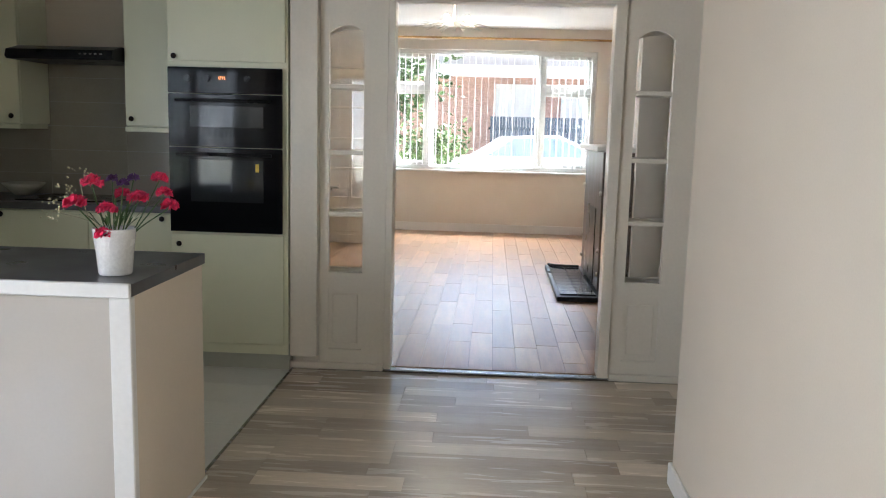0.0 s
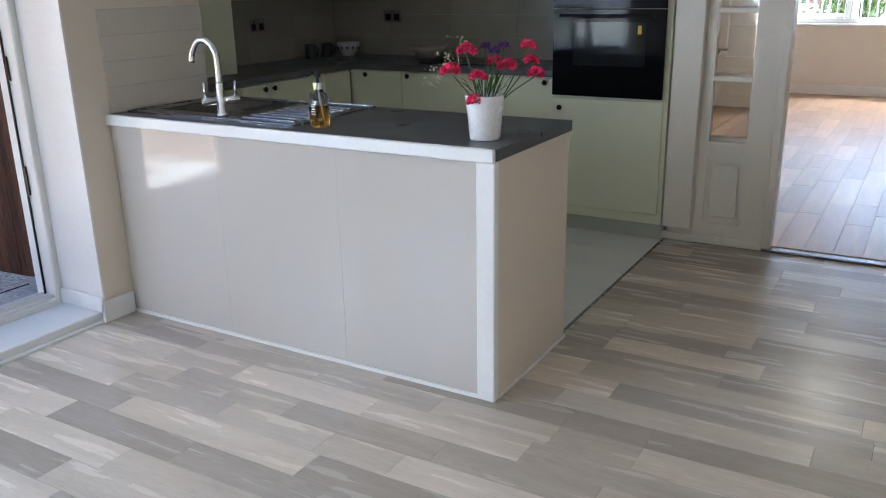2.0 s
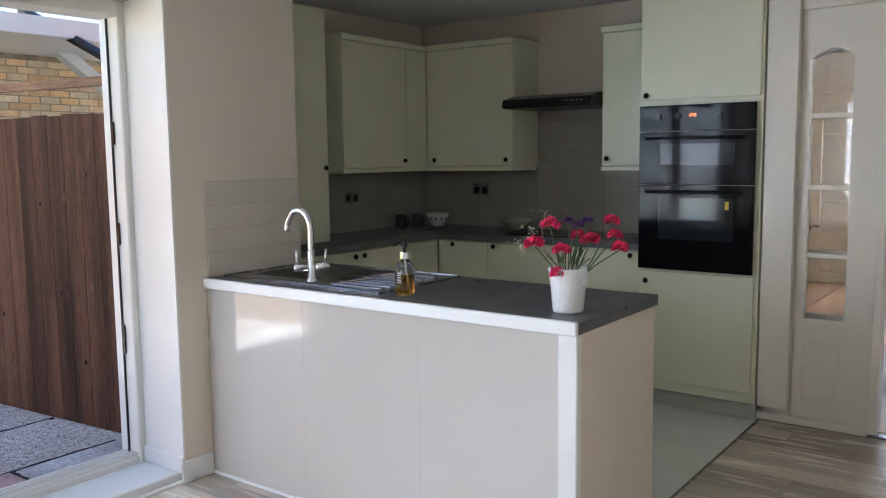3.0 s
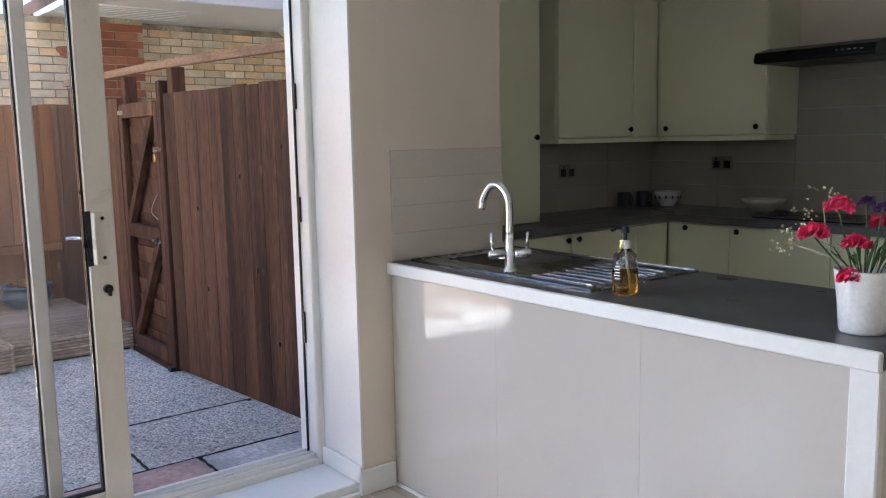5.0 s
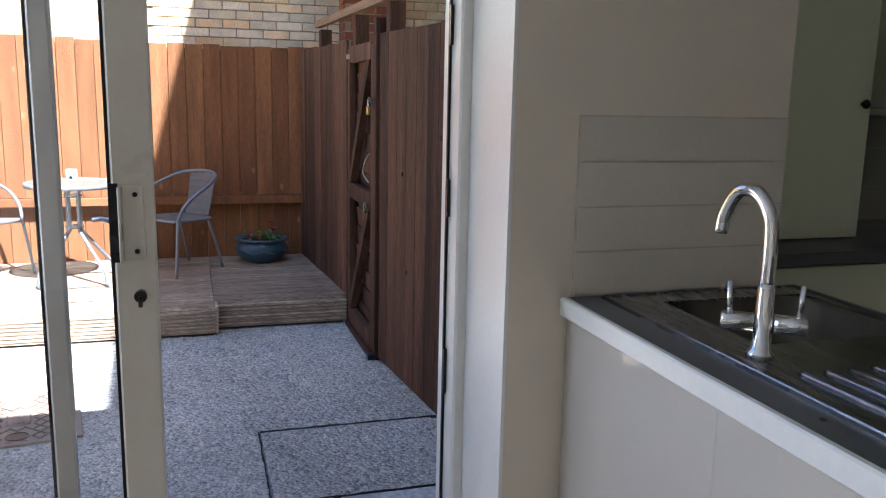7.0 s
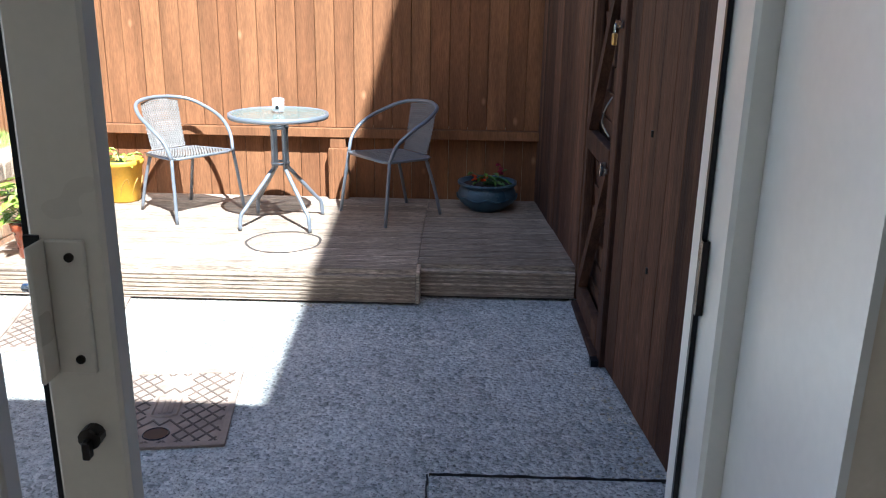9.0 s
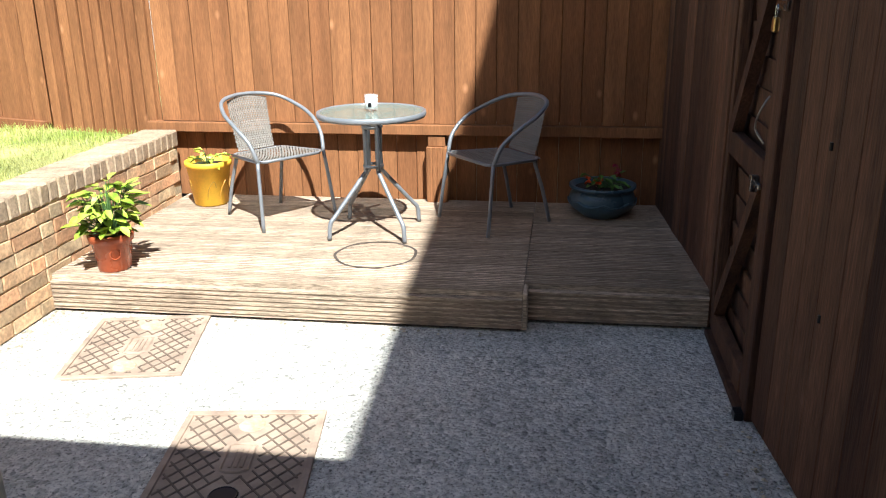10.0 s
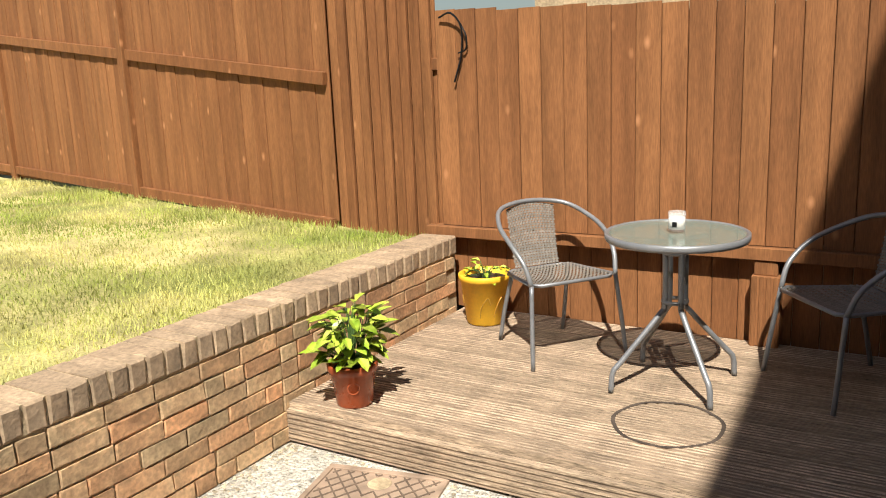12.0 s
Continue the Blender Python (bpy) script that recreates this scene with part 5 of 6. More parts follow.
fil.matrix_basis = pose(-7.83, -1.08, 0, 0, 0, 81)
hook = thing("plant_hook", "black wrought iron hanging hook on the fence", "hook", (FX, -0.46, 0.08))
IRON = material("black_iron", (0.015, 0.015, 0.016), 0.5, 0.6)
part("arm", tube(smooth_path([(0.015, -0.12, 1.66), (0.04, -0.03, 1.68), (0.03, 0.03, 1.6), (0.02, 0.02, 1.45), (0.02, -0.03, 1.3)], 4), 0.006, 6), IRON, hook)
part("scroll", tube(smooth_path([(0.02, 0.02, 1.62), (0.03, 0.06, 1.55), (0.02, 0.05, 1.48), (0.02, 0.0, 1.46)], 4), 0.005, 6), IRON, hook)

wh = thing("wire_hook", "small white bent wire hook on the lawn fence", "hook", (-8.1, -2.09, 0.59))
part("wire", tube(smooth_path([(0.02, 0.0, -0.04), (0.03, 0.0, 0.0), (0.03, -0.02, 0.03), (0.03, 0.0, 0.055), (0.03, 0.03, 0.04)], 4), 0.004, 6), PVC, wh)

# ---------------------------------------------------------------- deck
deck = thing("timber_deck", "weathered grooved timber deck step", "deck")


def grooved(w, length, t, ridges=5):
    """A decking board with ridges along y."""
    bm = bmesh.new()
    prof = [(-w / 2, 0)]
    for k in range(ridges):
        a = -w / 2 + 0.004 + (w - 0.008) * k / ridges
        s = (w - 0.008) / ridges
        prof += [(a, t), (a + s * 0.5, t), (a + s * 0.58, t - 0.005), (a + s * 0.94, t - 0.005)]
    prof += [(w / 2 - 0.002, t), (w / 2, 0)]
    ends = [[bm.verts.new((x, y, z)) for x, z in prof] for y in (0, length)]
    n = len(prof)
    for i in range(n):
        j = (i + 1) % n
        bm.faces.new((ends[0][i], ends[0][j], ends[1][j], ends[1][i]))
    bm.faces.new(ends[0])
    bm.faces.new(ends[1])
    return bm


BW = 0.122
DIRT = material("groove_dirt", (0.25, 0.185, 0.13), 0.95, scale=6, vary=0.4)


def dirty(me, t):
    """Gives the grooves of a board the dirt that lies in them."""
    me.materials.append(DIRT)
    for p in me.polygons:
        if t - 0.0085 < p.center.z < t - 0.001 and abs(p.normal.y) < 0.5 and abs(p.center.x) < max(abs(v.co.x) for v in me.vertices) - 0.002:
            p.material_index = 1
    return me


L1, L2 = 1.86 + 0.5, 2.72 - 1.865
long_b, short_b = dirty(mesh_of("board", grooved(BW, L1, 0.026), DECK), 0.026), dirty(mesh_of("board", grooved(BW, L2, 0.026), DECK), 0.026)
for k in range(14):
    x = -6.085 - BW / 2 - (BW + 0.003) * k
    if x - BW / 2 < FX - 0.09:
        break
    piece("board", long_b, deck, pose(x, -0.5, DECKZ - 0.026 + rnd.uniform(-0.001, 0.001)))
    if k > 0:
        piece("board", short_b, deck, pose(x, 1.864, DECKZ - 0.026 + rnd.uniform(-0.001, 0.001)))
ra = part("riser_board", grooved(0.15, L1, 0.024, 6), DECK, deck)
dirty(ra.data, 0.024)
ra.matrix_basis = Matrix.Translation((-6.086, -0.5, -0.062)) @ Matrix.Rotation(radians(90), 4, "Y")
rb = part("riser_board", grooved(0.15, L2, 0.024, 6), DECK, deck)
dirty(rb.data, 0.024)
rb.matrix_basis = Matrix.Translation((-6.21, 1.864, -0.062)) @ Matrix.Rotation(radians(90), 4, "Y")
rc = part("riser_end", box(bmesh.new(), -6.2, -6.062, 1.862, 1.884, -0.14, DECKZ, bevel=0.004), DECK, deck)
part("joist_frame", boxes((FX, -6.09, -0.49, 1.85, GROUND, DECKZ - 0.03), (FX, -6.215, 1.87, 2.7, GROUND, DECKZ - 0.03)), GAP, deck)
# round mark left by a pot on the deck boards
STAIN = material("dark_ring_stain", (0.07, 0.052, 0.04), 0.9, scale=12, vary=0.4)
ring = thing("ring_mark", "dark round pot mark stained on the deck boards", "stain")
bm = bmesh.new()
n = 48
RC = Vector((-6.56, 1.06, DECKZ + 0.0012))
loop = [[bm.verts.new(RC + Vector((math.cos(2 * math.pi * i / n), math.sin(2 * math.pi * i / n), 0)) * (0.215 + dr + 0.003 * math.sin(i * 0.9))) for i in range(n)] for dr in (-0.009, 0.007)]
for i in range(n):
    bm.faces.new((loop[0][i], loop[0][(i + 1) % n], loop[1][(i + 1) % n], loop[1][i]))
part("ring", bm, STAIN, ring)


# ---------------------------------------------------------------- garden wall of bricks with a soldier coping
WX0, WX1, WY = -7.62, -3.2, -0.5
gw = thing("garden_wall", "old brick retaining wall with a soldier-course coping", "garden wall", kind="structure")
part("mortar_core", boxes((WX0, WX1, -0.715, WY - 0.012, GROUND, 0.385), (WX0, WX1, -0.73, WY - 0.008, 0.385, 0.4885)), MORTAR, gw)


def rough_brick(l, h, d, seed, worn=0.003):
    q = random.Random(seed)
    bm = box(bmesh.new(), 0, l, -d, 0, 0, h)
    bmesh.ops.bevel(bm, geom=[e for e in bm.edges if all(v.co.y > -0.01 for v in e.verts)], offset=worn, segments=1, affect="EDGES")
    slant = Vector((q.uniform(-0.004, 0.004) / l, 0, q.uniform(-0.003, 0.003) / h))
    for v in bm.verts:
        if v.co.y > -0.02:
            v.co.y += slant.x * (v.co.x - l / 2) + slant.z * (v.co.z - h / 2)
            v.co += Vector((q.uniform(-1, 1), q.uniform(-1.0, 0.4), q.uniform(-1, 1))) * 0.0032
    return bm


stretch = [mesh_of("brick", rough_brick(0.211, 0.067, 0.04, s), BRICK) for s in range(6)]
heads = [mesh_of("brick", rough_brick(0.102, 0.067, 0.04, 10 + s), BRICK) for s in range(4)]
cope = [mesh_of("coping_brick", rough_brick(0.073, 0.105, 0.235, 20 + s, 0.008), COPING) for s in range(6)]
for c in range(7):
    x = WX0 + rnd.uniform(0.0, 0.03) + (0.0 if c % 2 == 0 else 0.11)
    while x < WX1 - 0.2:
        if rnd.random() < (0.18, 0.3, 0.15, 0.45, 0.2, 0.35, 0.25)[c]:
            piece("brick", heads[rnd.randrange(4)], gw, pose(x, WY, GROUND + 0.006 + 0.0755 * c, 0, rnd.uniform(-0.8, 0.8), 0))
            x += 0.111 + rnd.uniform(-0.003, 0.006)
        else:
            piece("brick", stretch[rnd.randrange(6)], gw, pose(x, WY, GROUND + 0.006 + 0.0755 * c, 0, rnd.uniform(-0.8, 0.8), 0))
            x += 0.219 + rnd.uniform(-0.003, 0.006)
x = WX0
while x < WX1 - 0.1:
    piece("coping_brick", cope[rnd.randrange(6)], gw, pose(x, WY + rnd.uniform(0.0, 0.005), 0.387, rnd.uniform(-0.5, 0.5), rnd.uniform(-1.2, 1.2), 0))
    x += 0.0795 + rnd.uniform(-0.001, 0.003)

# ---------------------------------------------------------------- neighbour's house behind the fence
NX0 = -8.35
nb = thing("neighbour_house", "yellow brick bungalow with a white soffit behind the fence", "house")
part("wall", boxes((NX0 - 0.3, NX0 - 0.012, -0.3, 12, GROUND, 2.55)), MORTAR, nb)
yb = [mesh_of("brick", box(bmesh.new(), 0, 0.012, 0, 0.213, 0, 0.065), YBRICK)]
for c in range(13):
    z = 1.52 + 0.0755 * c
    y = 0.6 + (0.112 if c % 2 else 0)
    while y < 6.2:
        if 1.3 < y < 5.9:
            piece("brick", yb[0], nb, pose(NX0 - 0.012, y, z))
        y += 0.2245
part("soffit", boxes((NX0 - 0.2, -6.95, 2.75, 12, 2.552, 2.6)), WHITE, nb)
part("fascia", boxes((-6.95, -6.92, 2.75, 12, 2.555, 2.72)), WHITE, nb)
for k in range(7):
    part("soffit_slat", boxes((NX0 + 0.28 + 0.1 * k, NX0 + 0.34 + 0.1 * k, 2.75, 3.9, 2.54, 2.5515)), WHITE, nb)
part("roof", boxes((NX0 - 3.5, -6.95, 2.75, 12, 2.6, 2.72)), material("brown_roof_tile", (0.16, 0.09, 0.06), 0.9, scale=5, vary=0.2), nb)
part("bargeboard", tube([(-8.0, 4.95, 2.63), (-8.0, 5.75, 2.06)], 0.085, 4), PVC, nb, "white sloping bargeboard")
part("black_gutter", tube([(-7.9, 4.6, 2.93), (-6.1, 4.6, 2.2)], 0.05, 6), BLACK, nb)
pier = part("pier", boxes((NX0, NX0 + 0.24, 3.06, 3.6, GROUND, 2.55)), MORTAR, nb)
rbk = mesh_of("brick", box(bmesh.new(), 0, 0.012, 0, 0.213, 0, 0.065), RBRICK)
rbs = mesh_of("brick", box(bmesh.new(), 0, 0.213, 0, 0.012, 0, 0.065), RBRICK)
for c in range(13):
    z = 1.52 + 0.0755 * c
    for k in range(2 if c % 2 else 3):
        y = 3.06 + 0.2245 * k + (0.05 if c % 2 else -0.06 if k else 0)
        piece("brick", rbk, pier, pose(NX0 + 0.24, min(y, 3.385), z))
    piece("brick", rbs, pier, pose(NX0 + 0.02, 3.048, z))
hb = part("hanging_basket", lathe([(0, 0), (0.06, 0.01), (0.1, 0.08), (0.1, 0.1), (0, 0.1)], 14), RBRICK, nb, "small hanging basket")
hb.location = (NX0 + 0.3, 2.9, 2.15)


# ---------------------------------------------------------------- patio surface
slabs = thing("paving", "large worn paving slabs outside the patio door", "paving", kind="structure")


def slab(x0, x1, y0, y1, mat, lift=0.012):
    bm = box(bmesh.new(), 0, x1 - x0, 0, y1 - y0, 0, lift + 0.02)
    bmesh.ops.bevel(bm, geom=list(bm.edges), offset=0.006, segments=1, affect="EDGES")
    p = part("slab", bm, mat, slabs)
    p.matrix_basis = pose(x0, y0, GROUND - 0.02, 0, 0, rnd.uniform(-0.6, 0.6))


slab(-4.42, -3.74, 2.0, 2.8, CONCRETE)
slab(-3.73, -2.9, 2.24, 2.86, SLABGREY)
slab(-3.73, -2.9, 1.42, 2.22, SLABPINK)
slab(-3.73, -2.9, 0.62, 1.4, SLABGREY)
slab(-3.73, -2.9, -0.18, 0.6, SLABPINK)


CRACK = material("dark_earthy_joint", (0.035, 0.03, 0.024), 1.0, scale=20, vary=0.4, bump=0.6)


def crack(x0, y0, x1, y1, width=0.0065):
    """A ragged dark joint between two slabs."""
    bm = bmesh.new()
    a, b = Vector((x0, y0, 0)), Vector((x1, y1, 0))
    d = (b - a).normalized()
    side = Vector((-d.y, d.x, 0))
    n = max(4, int((b - a).length / 0.03))
    rows = []
    for i in range(n + 1):
        p = a.lerp(b, i / n) + side * rnd.uniform(-0.004, 0.004)
        w = width * rnd.uniform(0.35, 1.0) / 2
        rows.append([bm.verts.new(p + side * q + Vector((0, 0, z))) for q, z in ((-w, 0.0), (-w, 0.0145), (w, 0.0145), (w, 0.0))])
    for r0, r1 in zip(rows, rows[1:]):
        for k in range(3):
            bm.faces.new((r0[k], r0[k + 1], r1[k + 1], r1[k]))
    bm.faces.new(rows[0])
    bm.faces.new(rows[-1])
    c = part("joint", bm, CRACK, slabs, "dark earthy joint between slabs")
    c.matrix_basis = pose(0, 0, GROUND)


crack(-4.425, 2.0, -4.425, 2.83)
crack(-4.42, 1.995, -3.73, 1.985)
crack(-3.735, 1.42, -3.735, 2.87)
crack(-3.73, 2.23, -3.02, 2.23)
crack(-3.73, 1.41, -3.02, 1.41)
crack(-3.73, 0.61, -3.02, 0.61)
crack(-3.735, -0.18, -3.735, 1.41)


def manhole(at, turn, label, near_hole):
    m = thing("manhole_cover", label, "manhole cover", at, turn, "manhole covers")
    IR = material("rusty_cast_iron", (0.33, 0.24, 0.175), 0.75, 0.0, scale=8, vary=0.3, bump=0.5)
    IR2 = material("dirty_cast_iron", (0.14, 0.1, 0.072), 0.8, 0.0, scale=10, vary=0.3, bump=0.5)
    W, L = 0.265, 0.325
    part("frame", boxes((-L, -L + 0.03, -W, W, 0, 0.012), (L - 0.03, L, -W, W, 0, 0.012), (-L + 0.03, L - 0.03, -W, -W + 0.025, 0, 0.012), (-L + 0.03, L - 0.03, W - 0.025, W, 0, 0.012), bevel=0.002), IR, m)
    part("plate", boxes((-L + 0.03, L - 0.03, -W + 0.025, W - 0.025, 0, 0.005)), IR, m)
    bm = bmesh.new()
    step = 0.062
    for s in (-1, 1):
        for k in range(-12, 13):
            c = k * step
            pts = []
            for xx in np.linspace(-L + 0.035, L - 0.035, 40):
                yy = s * (xx * 0.8) + c
                if abs(yy) < W - 0.03 and not (abs(xx) < 0.105 and abs(yy) < 0.06) and not (abs(abs(xx) - 0.22) < 0.05 and abs(yy) < 0.055):
                    pts.append((xx, yy))
                elif len(pts) > 1:
                    tube([(*pts[0], 0.005), (*pts[-1], 0.005)], 0.0045, 4, bm)
                    pts = []
                else:
                    pts = []
            if len(pts) > 1:
                tube([(*pts[0], 0.005), (*pts[-1], 0.005)], 0.0045, 4, bm)
    tagged(part("tread", bm, IR2, m, "dark diamond tread"), kind="stuff")
    pl = part("name_plate", tube([(-0.09, -0.025, 0.006), (-0.075, -0.048, 0.006), (0.075, -0.048, 0.006), (0.09, -0.025, 0.006), (0.09, 0.025, 0.006), (0.075, 0.048, 0.006), (-0.075, 0.048, 0.006), (-0.09, 0.025, 0.006)], 0.006, 4, closed=True), IR, m)
    for k in range(3):
        part("letter_bar", boxes((-0.06, 0.06, -0.025 + 0.02 * k, -0.014 + 0.02 * k, 0.005, 0.009)), IR, pl)
    kh = part("key_hole", lathe([(0, 0.006), (0.042, 0.0065), (0.046, 0.009), (0.05, 0.006)], 20), near_hole, m, "round lifting hole")
    kh.location = (0.22, 0, 0)
    kh = part("key_hole", lathe([(0, 0.006), (0.042, 0.0065), (0.046, 0.009), (0.05, 0.006)], 20), MORTAR, m, "dirt-filled lifting hole")
    kh.location = (-0.22, 0, 0)
    return m


manhole((-4.87, 0.94, GROUND + 0.001), 8, "rusty cast iron manhole cover set in the concrete", BLACK)
manhole((-5.71, 0.135, GROUND + 0.001), 12, "rusty cast iron manhole cover beside the deck", MORTAR)
pm = structure("white_paint_strip", boxes((-0.07, 0.07, -0.27, 0.27, 0.0, 0.006)), material("worn_white_paint", (0.75, 0.74, 0.7), 0.8, scale=10, vary=0.15), "worn white painted strip on the concrete", "marking")
pm.matrix_world = pose(-5.26, -0.29, GROUND, 0, 0, 4)
pb = thing("kerb_block", "loose slate-grey stone block beside the brick wall", "stone block", (-4.67, -0.36, GROUND), 8)
part("stone", box(bmesh.new(), -0.1, 0.1, -0.13, 0.13, 0, 0.15, bevel=0.012), material("slate_grey_stone", (0.12, 0.12, 0.115), 0.85, scale=8, vary=0.3, bump=0.6), pb)

verts, faces = [], []
for k in range(420):
    t = rnd.random()
    if k < 220:
        x, yv = -6.06 + 1.5 * t ** 1.6, -0.49 + abs(rnd.gauss(0, 0.045))
    elif k < 320:
        x, yv = -6.05 + abs(rnd.gauss(0, 0.04)), -0.5 + 2.2 * t
    else:
        x, yv = -5.3 + 2.2 * t, 2.72 + 0.09 * (t * 2.2) - abs(rnd.gauss(0, 0.05))
    s, z, a = rnd.uniform(0.004, 0.013), GROUND + 0.002, rnd.uniform(0, 6.28)
    i = len(verts)
    verts += [(x + s * math.cos(a + q * 1.57) * rnd.uniform(0.6, 1.2), yv + s * math.sin(a + q * 1.57) * rnd.uniform(0.6, 1.2), z) for q in range(4)] + [(x, yv, z + s * rnd.uniform(0.4, 0.9))]
    faces += [(i, i + 1, i + 4), (i + 1, i + 2, i + 4), (i + 2, i + 3, i + 4), (i + 3, i, i + 4)]
me = bpy.data.meshes.new("grit")
me.from_pydata(verts, [], faces)
me.materials.append(material("loose_grit", (0.4, 0.34, 0.24), 0.95, scale=20, vary=0.3, island=0.5))
tagged(new("grit", me), "loose grit and crumbs along the wall and deck", "grit", kind="stuff")

# ---------------------------------------------------------------- patio furniture
METAL = material("grey_powder_coat", (0.23, 0.24, 0.255), 0.35, 0.3, scale=12, vary=0.1, bump=0.05)
WEAVE = material("taupe_rattan_weave", (0.2, 0.18, 0.155), 0.55, scale=40, vary=0.2, bump=0.2, island=0.15)
table = thing("bistro_table", "round grey metal bistro table with a glass top", "table", (-6.985, 0.967, DECKZ), 44)
TH = 0.695
FROST = material("frosted_table_glass", (0.24, 0.3, 0.26), 0.08, bump=0.0, vary=0.03)
FROST.node_tree.nodes["Principled BSDF"].inputs["Alpha"].default_value = 0.6
part("glass_top", lathe([(0, TH - 0.012), (0.288, TH - 0.012), (0.288, TH - 0.004), (0, TH - 0.004)], 48), FROST, table, "frosted glass top")
part("rim", lathe([(0.286, TH - 0.03), (0.3, TH - 0.032), (0.305, TH - 0.02), (0.304, TH - 0.002), (0.298, TH), (0.286, TH - 0.003), (0.286, TH - 0.03)], 48), METAL, table, "grey metal rim", True)
for k in range(4):
    a = math.pi / 2 * k
    ca, sa = math.cos(a), math.sin(a)
    pts = smooth_path([(0.15 * ca, 0.15 * sa, TH - 0.03), (0.06 * ca, 0.06 * sa, TH - 0.04), (0.05 * ca, 0.05 * sa, TH - 0.07), (0.05 * ca, 0.05 * sa, 0.38), (0.075 * ca, 0.075 * sa, 0.33), (0.25 * ca, 0.25 * sa, 0.14), (0.293 * ca, 0.293 * sa, 0.09), (0.303 * ca, 0.303 * sa, 0.0)], 4)
    part("leg", tube(pts, 0.0125, 10), METAL, table, smooth=True)
for z in (TH - 0.09, 0.385):
    part("spacer", tube([(0.052 * math.cos(a * math.pi / 8), 0.052 * math.sin(a * math.pi / 8), z) for a in range(16)], 0.009, 8, closed=True), METAL, table, smooth=True)


def chair():
    c = thing("bistro_chair", "grey metal bistro chair with woven rattan seat and back", "chair", group="chairs at the bistro table")
    for s in (-1, 1):
        part("front_leg", tube(smooth_path([(0.275 * s, 0.25, 0), (0.262 * s, 0.225, 0.2), (0.245 * s, 0.195, 0.42)], 4), 0.0115, 10), METAL, c, smooth=True)
        part("back_leg", tube(smooth_path([(0.2 * s, -0.27, 0), (0.19 * s, -0.22, 0.2), (0.17 * s, -0.16, 0.4)], 4), 0.0115, 10), METAL, c, smooth=True)
    hoop = [(0.245, 0.195, 0.42), (0.265, 0.15, 0.53), (0.285, 0.04, 0.62), (0.27, -0.1, 0.685), (0.19, -0.235, 0.745), (0.0, -0.29, 0.765), (-0.19, -0.235, 0.745), (-0.27, -0.1, 0.685), (-0.285, 0.04, 0.62), (-0.265, 0.15, 0.53), (-0.245, 0.195, 0.42)]
    part("arm_hoop", tube(smooth_path(hoop, 5), 0.0125, 10), METAL, c, smooth=True)
    seat_ring = [(0.24, 0.17, 0.42), (0.2, 0.215, 0.42), (-0.2, 0.215, 0.42), (-0.24, 0.17, 0.42), (-0.2, -0.15, 0.405), (-0.15, -0.2, 0.405), (0.15, -0.2, 0.405), (0.2, -0.15, 0.405)]
    part("seat_frame", tube(seat_ring, 0.01, 8, closed=True), METAL, c, smooth=True)

    def weave(f, nu, nv):
        """Woven strands over the patch f(u, v)."""
        bm = bmesh.new()
        for i in range(nv):
            v = (i + 0.5) / nv
            row = []
            for k in range(2 * nu + 1):
                u = k / (2 * nu)
                p, nrm = f(u, v)
                row.append((p + nrm * 0.003 * (1 if (k + i) % 2 else -1)))
            d = (f(0.5, min(1, v + 0.01))[0] - f(0.5, v)[0]).normalized() * (0.36 * (f(0.5, 1)[0] - f(0.5, 0)[0]).length / nv)
            a = [bm.verts.new(p - d) for p in row]
            b = [bm.verts.new(p + d) for p in row]
            for k in range(len(row) - 1):
                bm.faces.new((a[k], a[k + 1], b[k + 1], b[k]))
        for j in range(nu):
            u = (j + 0.5) / nu
            d = (f(1, 0.5)[0] - f(0, 0.5)[0]).normalized() * (0.22 * (f(1, 0.5)[0] - f(0, 0.5)[0]).length / nu)
            col = [f(u, k / nv)[0] for k in range(nv + 1)]
            a = [bm.verts.new(p - d) for p in col]
            b = [bm.verts.new(p + d) for p in col]
            for k in range(nv):
                bm.faces.new((a[k], a[k + 1], b[k + 1], b[k]))
        return bm

    def seat_f(u, v):
        w = 0.2 + 0.035 * v
        return Vector(((2 * u - 1) * w, -0.19 + 0.4 * v, 0.412 + 0.012 * v - 0.018 * math.sin(math.pi * u) * math.sin(math.pi * v))), Vector((0, 0, 1))

    def back_f(u, v):
        w = 0.135 + 0.012 * v
        x = (2 * u - 1) * w
        return Vector((x, -0.19 - 0.095 * v ** 0.8 + 0.9 * x * x * v, 0.42 + 0.335 * v - 1.0 * x * x * v)), Vector((0, 1, 0.2))

    tagged(part("seat", weave(seat_f, 20, 26), WEAVE, c, "woven taupe rattan seat"), kind="stuff")
    tagged(part("backrest", weave(back_f, 15, 24), WEAVE, c, "woven taupe rattan backrest"), kind="stuff")
    return c


ch = chair()
ch.matrix_world = pose(-7.22, 0.3, DECKZ, 0, 0, -37) @ Matrix.Diagonal((0.95, 0.95, 0.95, 1))
copy_thing(ch, pose(-7.26, 1.64, DECKZ, 0, 0, -140))

JAR = glass("jar_glass")
JAR.node_tree.nodes["Principled BSDF"].inputs["Alpha"].default_value = 0.2
JAR.node_tree.nodes["Principled BSDF"].inputs["Transmission Weight"].default_value = 0.0
JAR.node_tree.nodes["Principled BSDF"].inputs["Roughness"].default_value = 0.02
candle = thing("candle_jar", "white candle in a clear glass jar with a dark label", "candle", (-6.999, 0.965, DECKZ + TH))
part("jar", lathe([(0, 0.001), (0.034, 0.001), (0.036, 0.004), (0.038, 0.085), (0.0355, 0.085), (0.033, 0.012), (0, 0.01)], 24), JAR, candle, smooth=True)
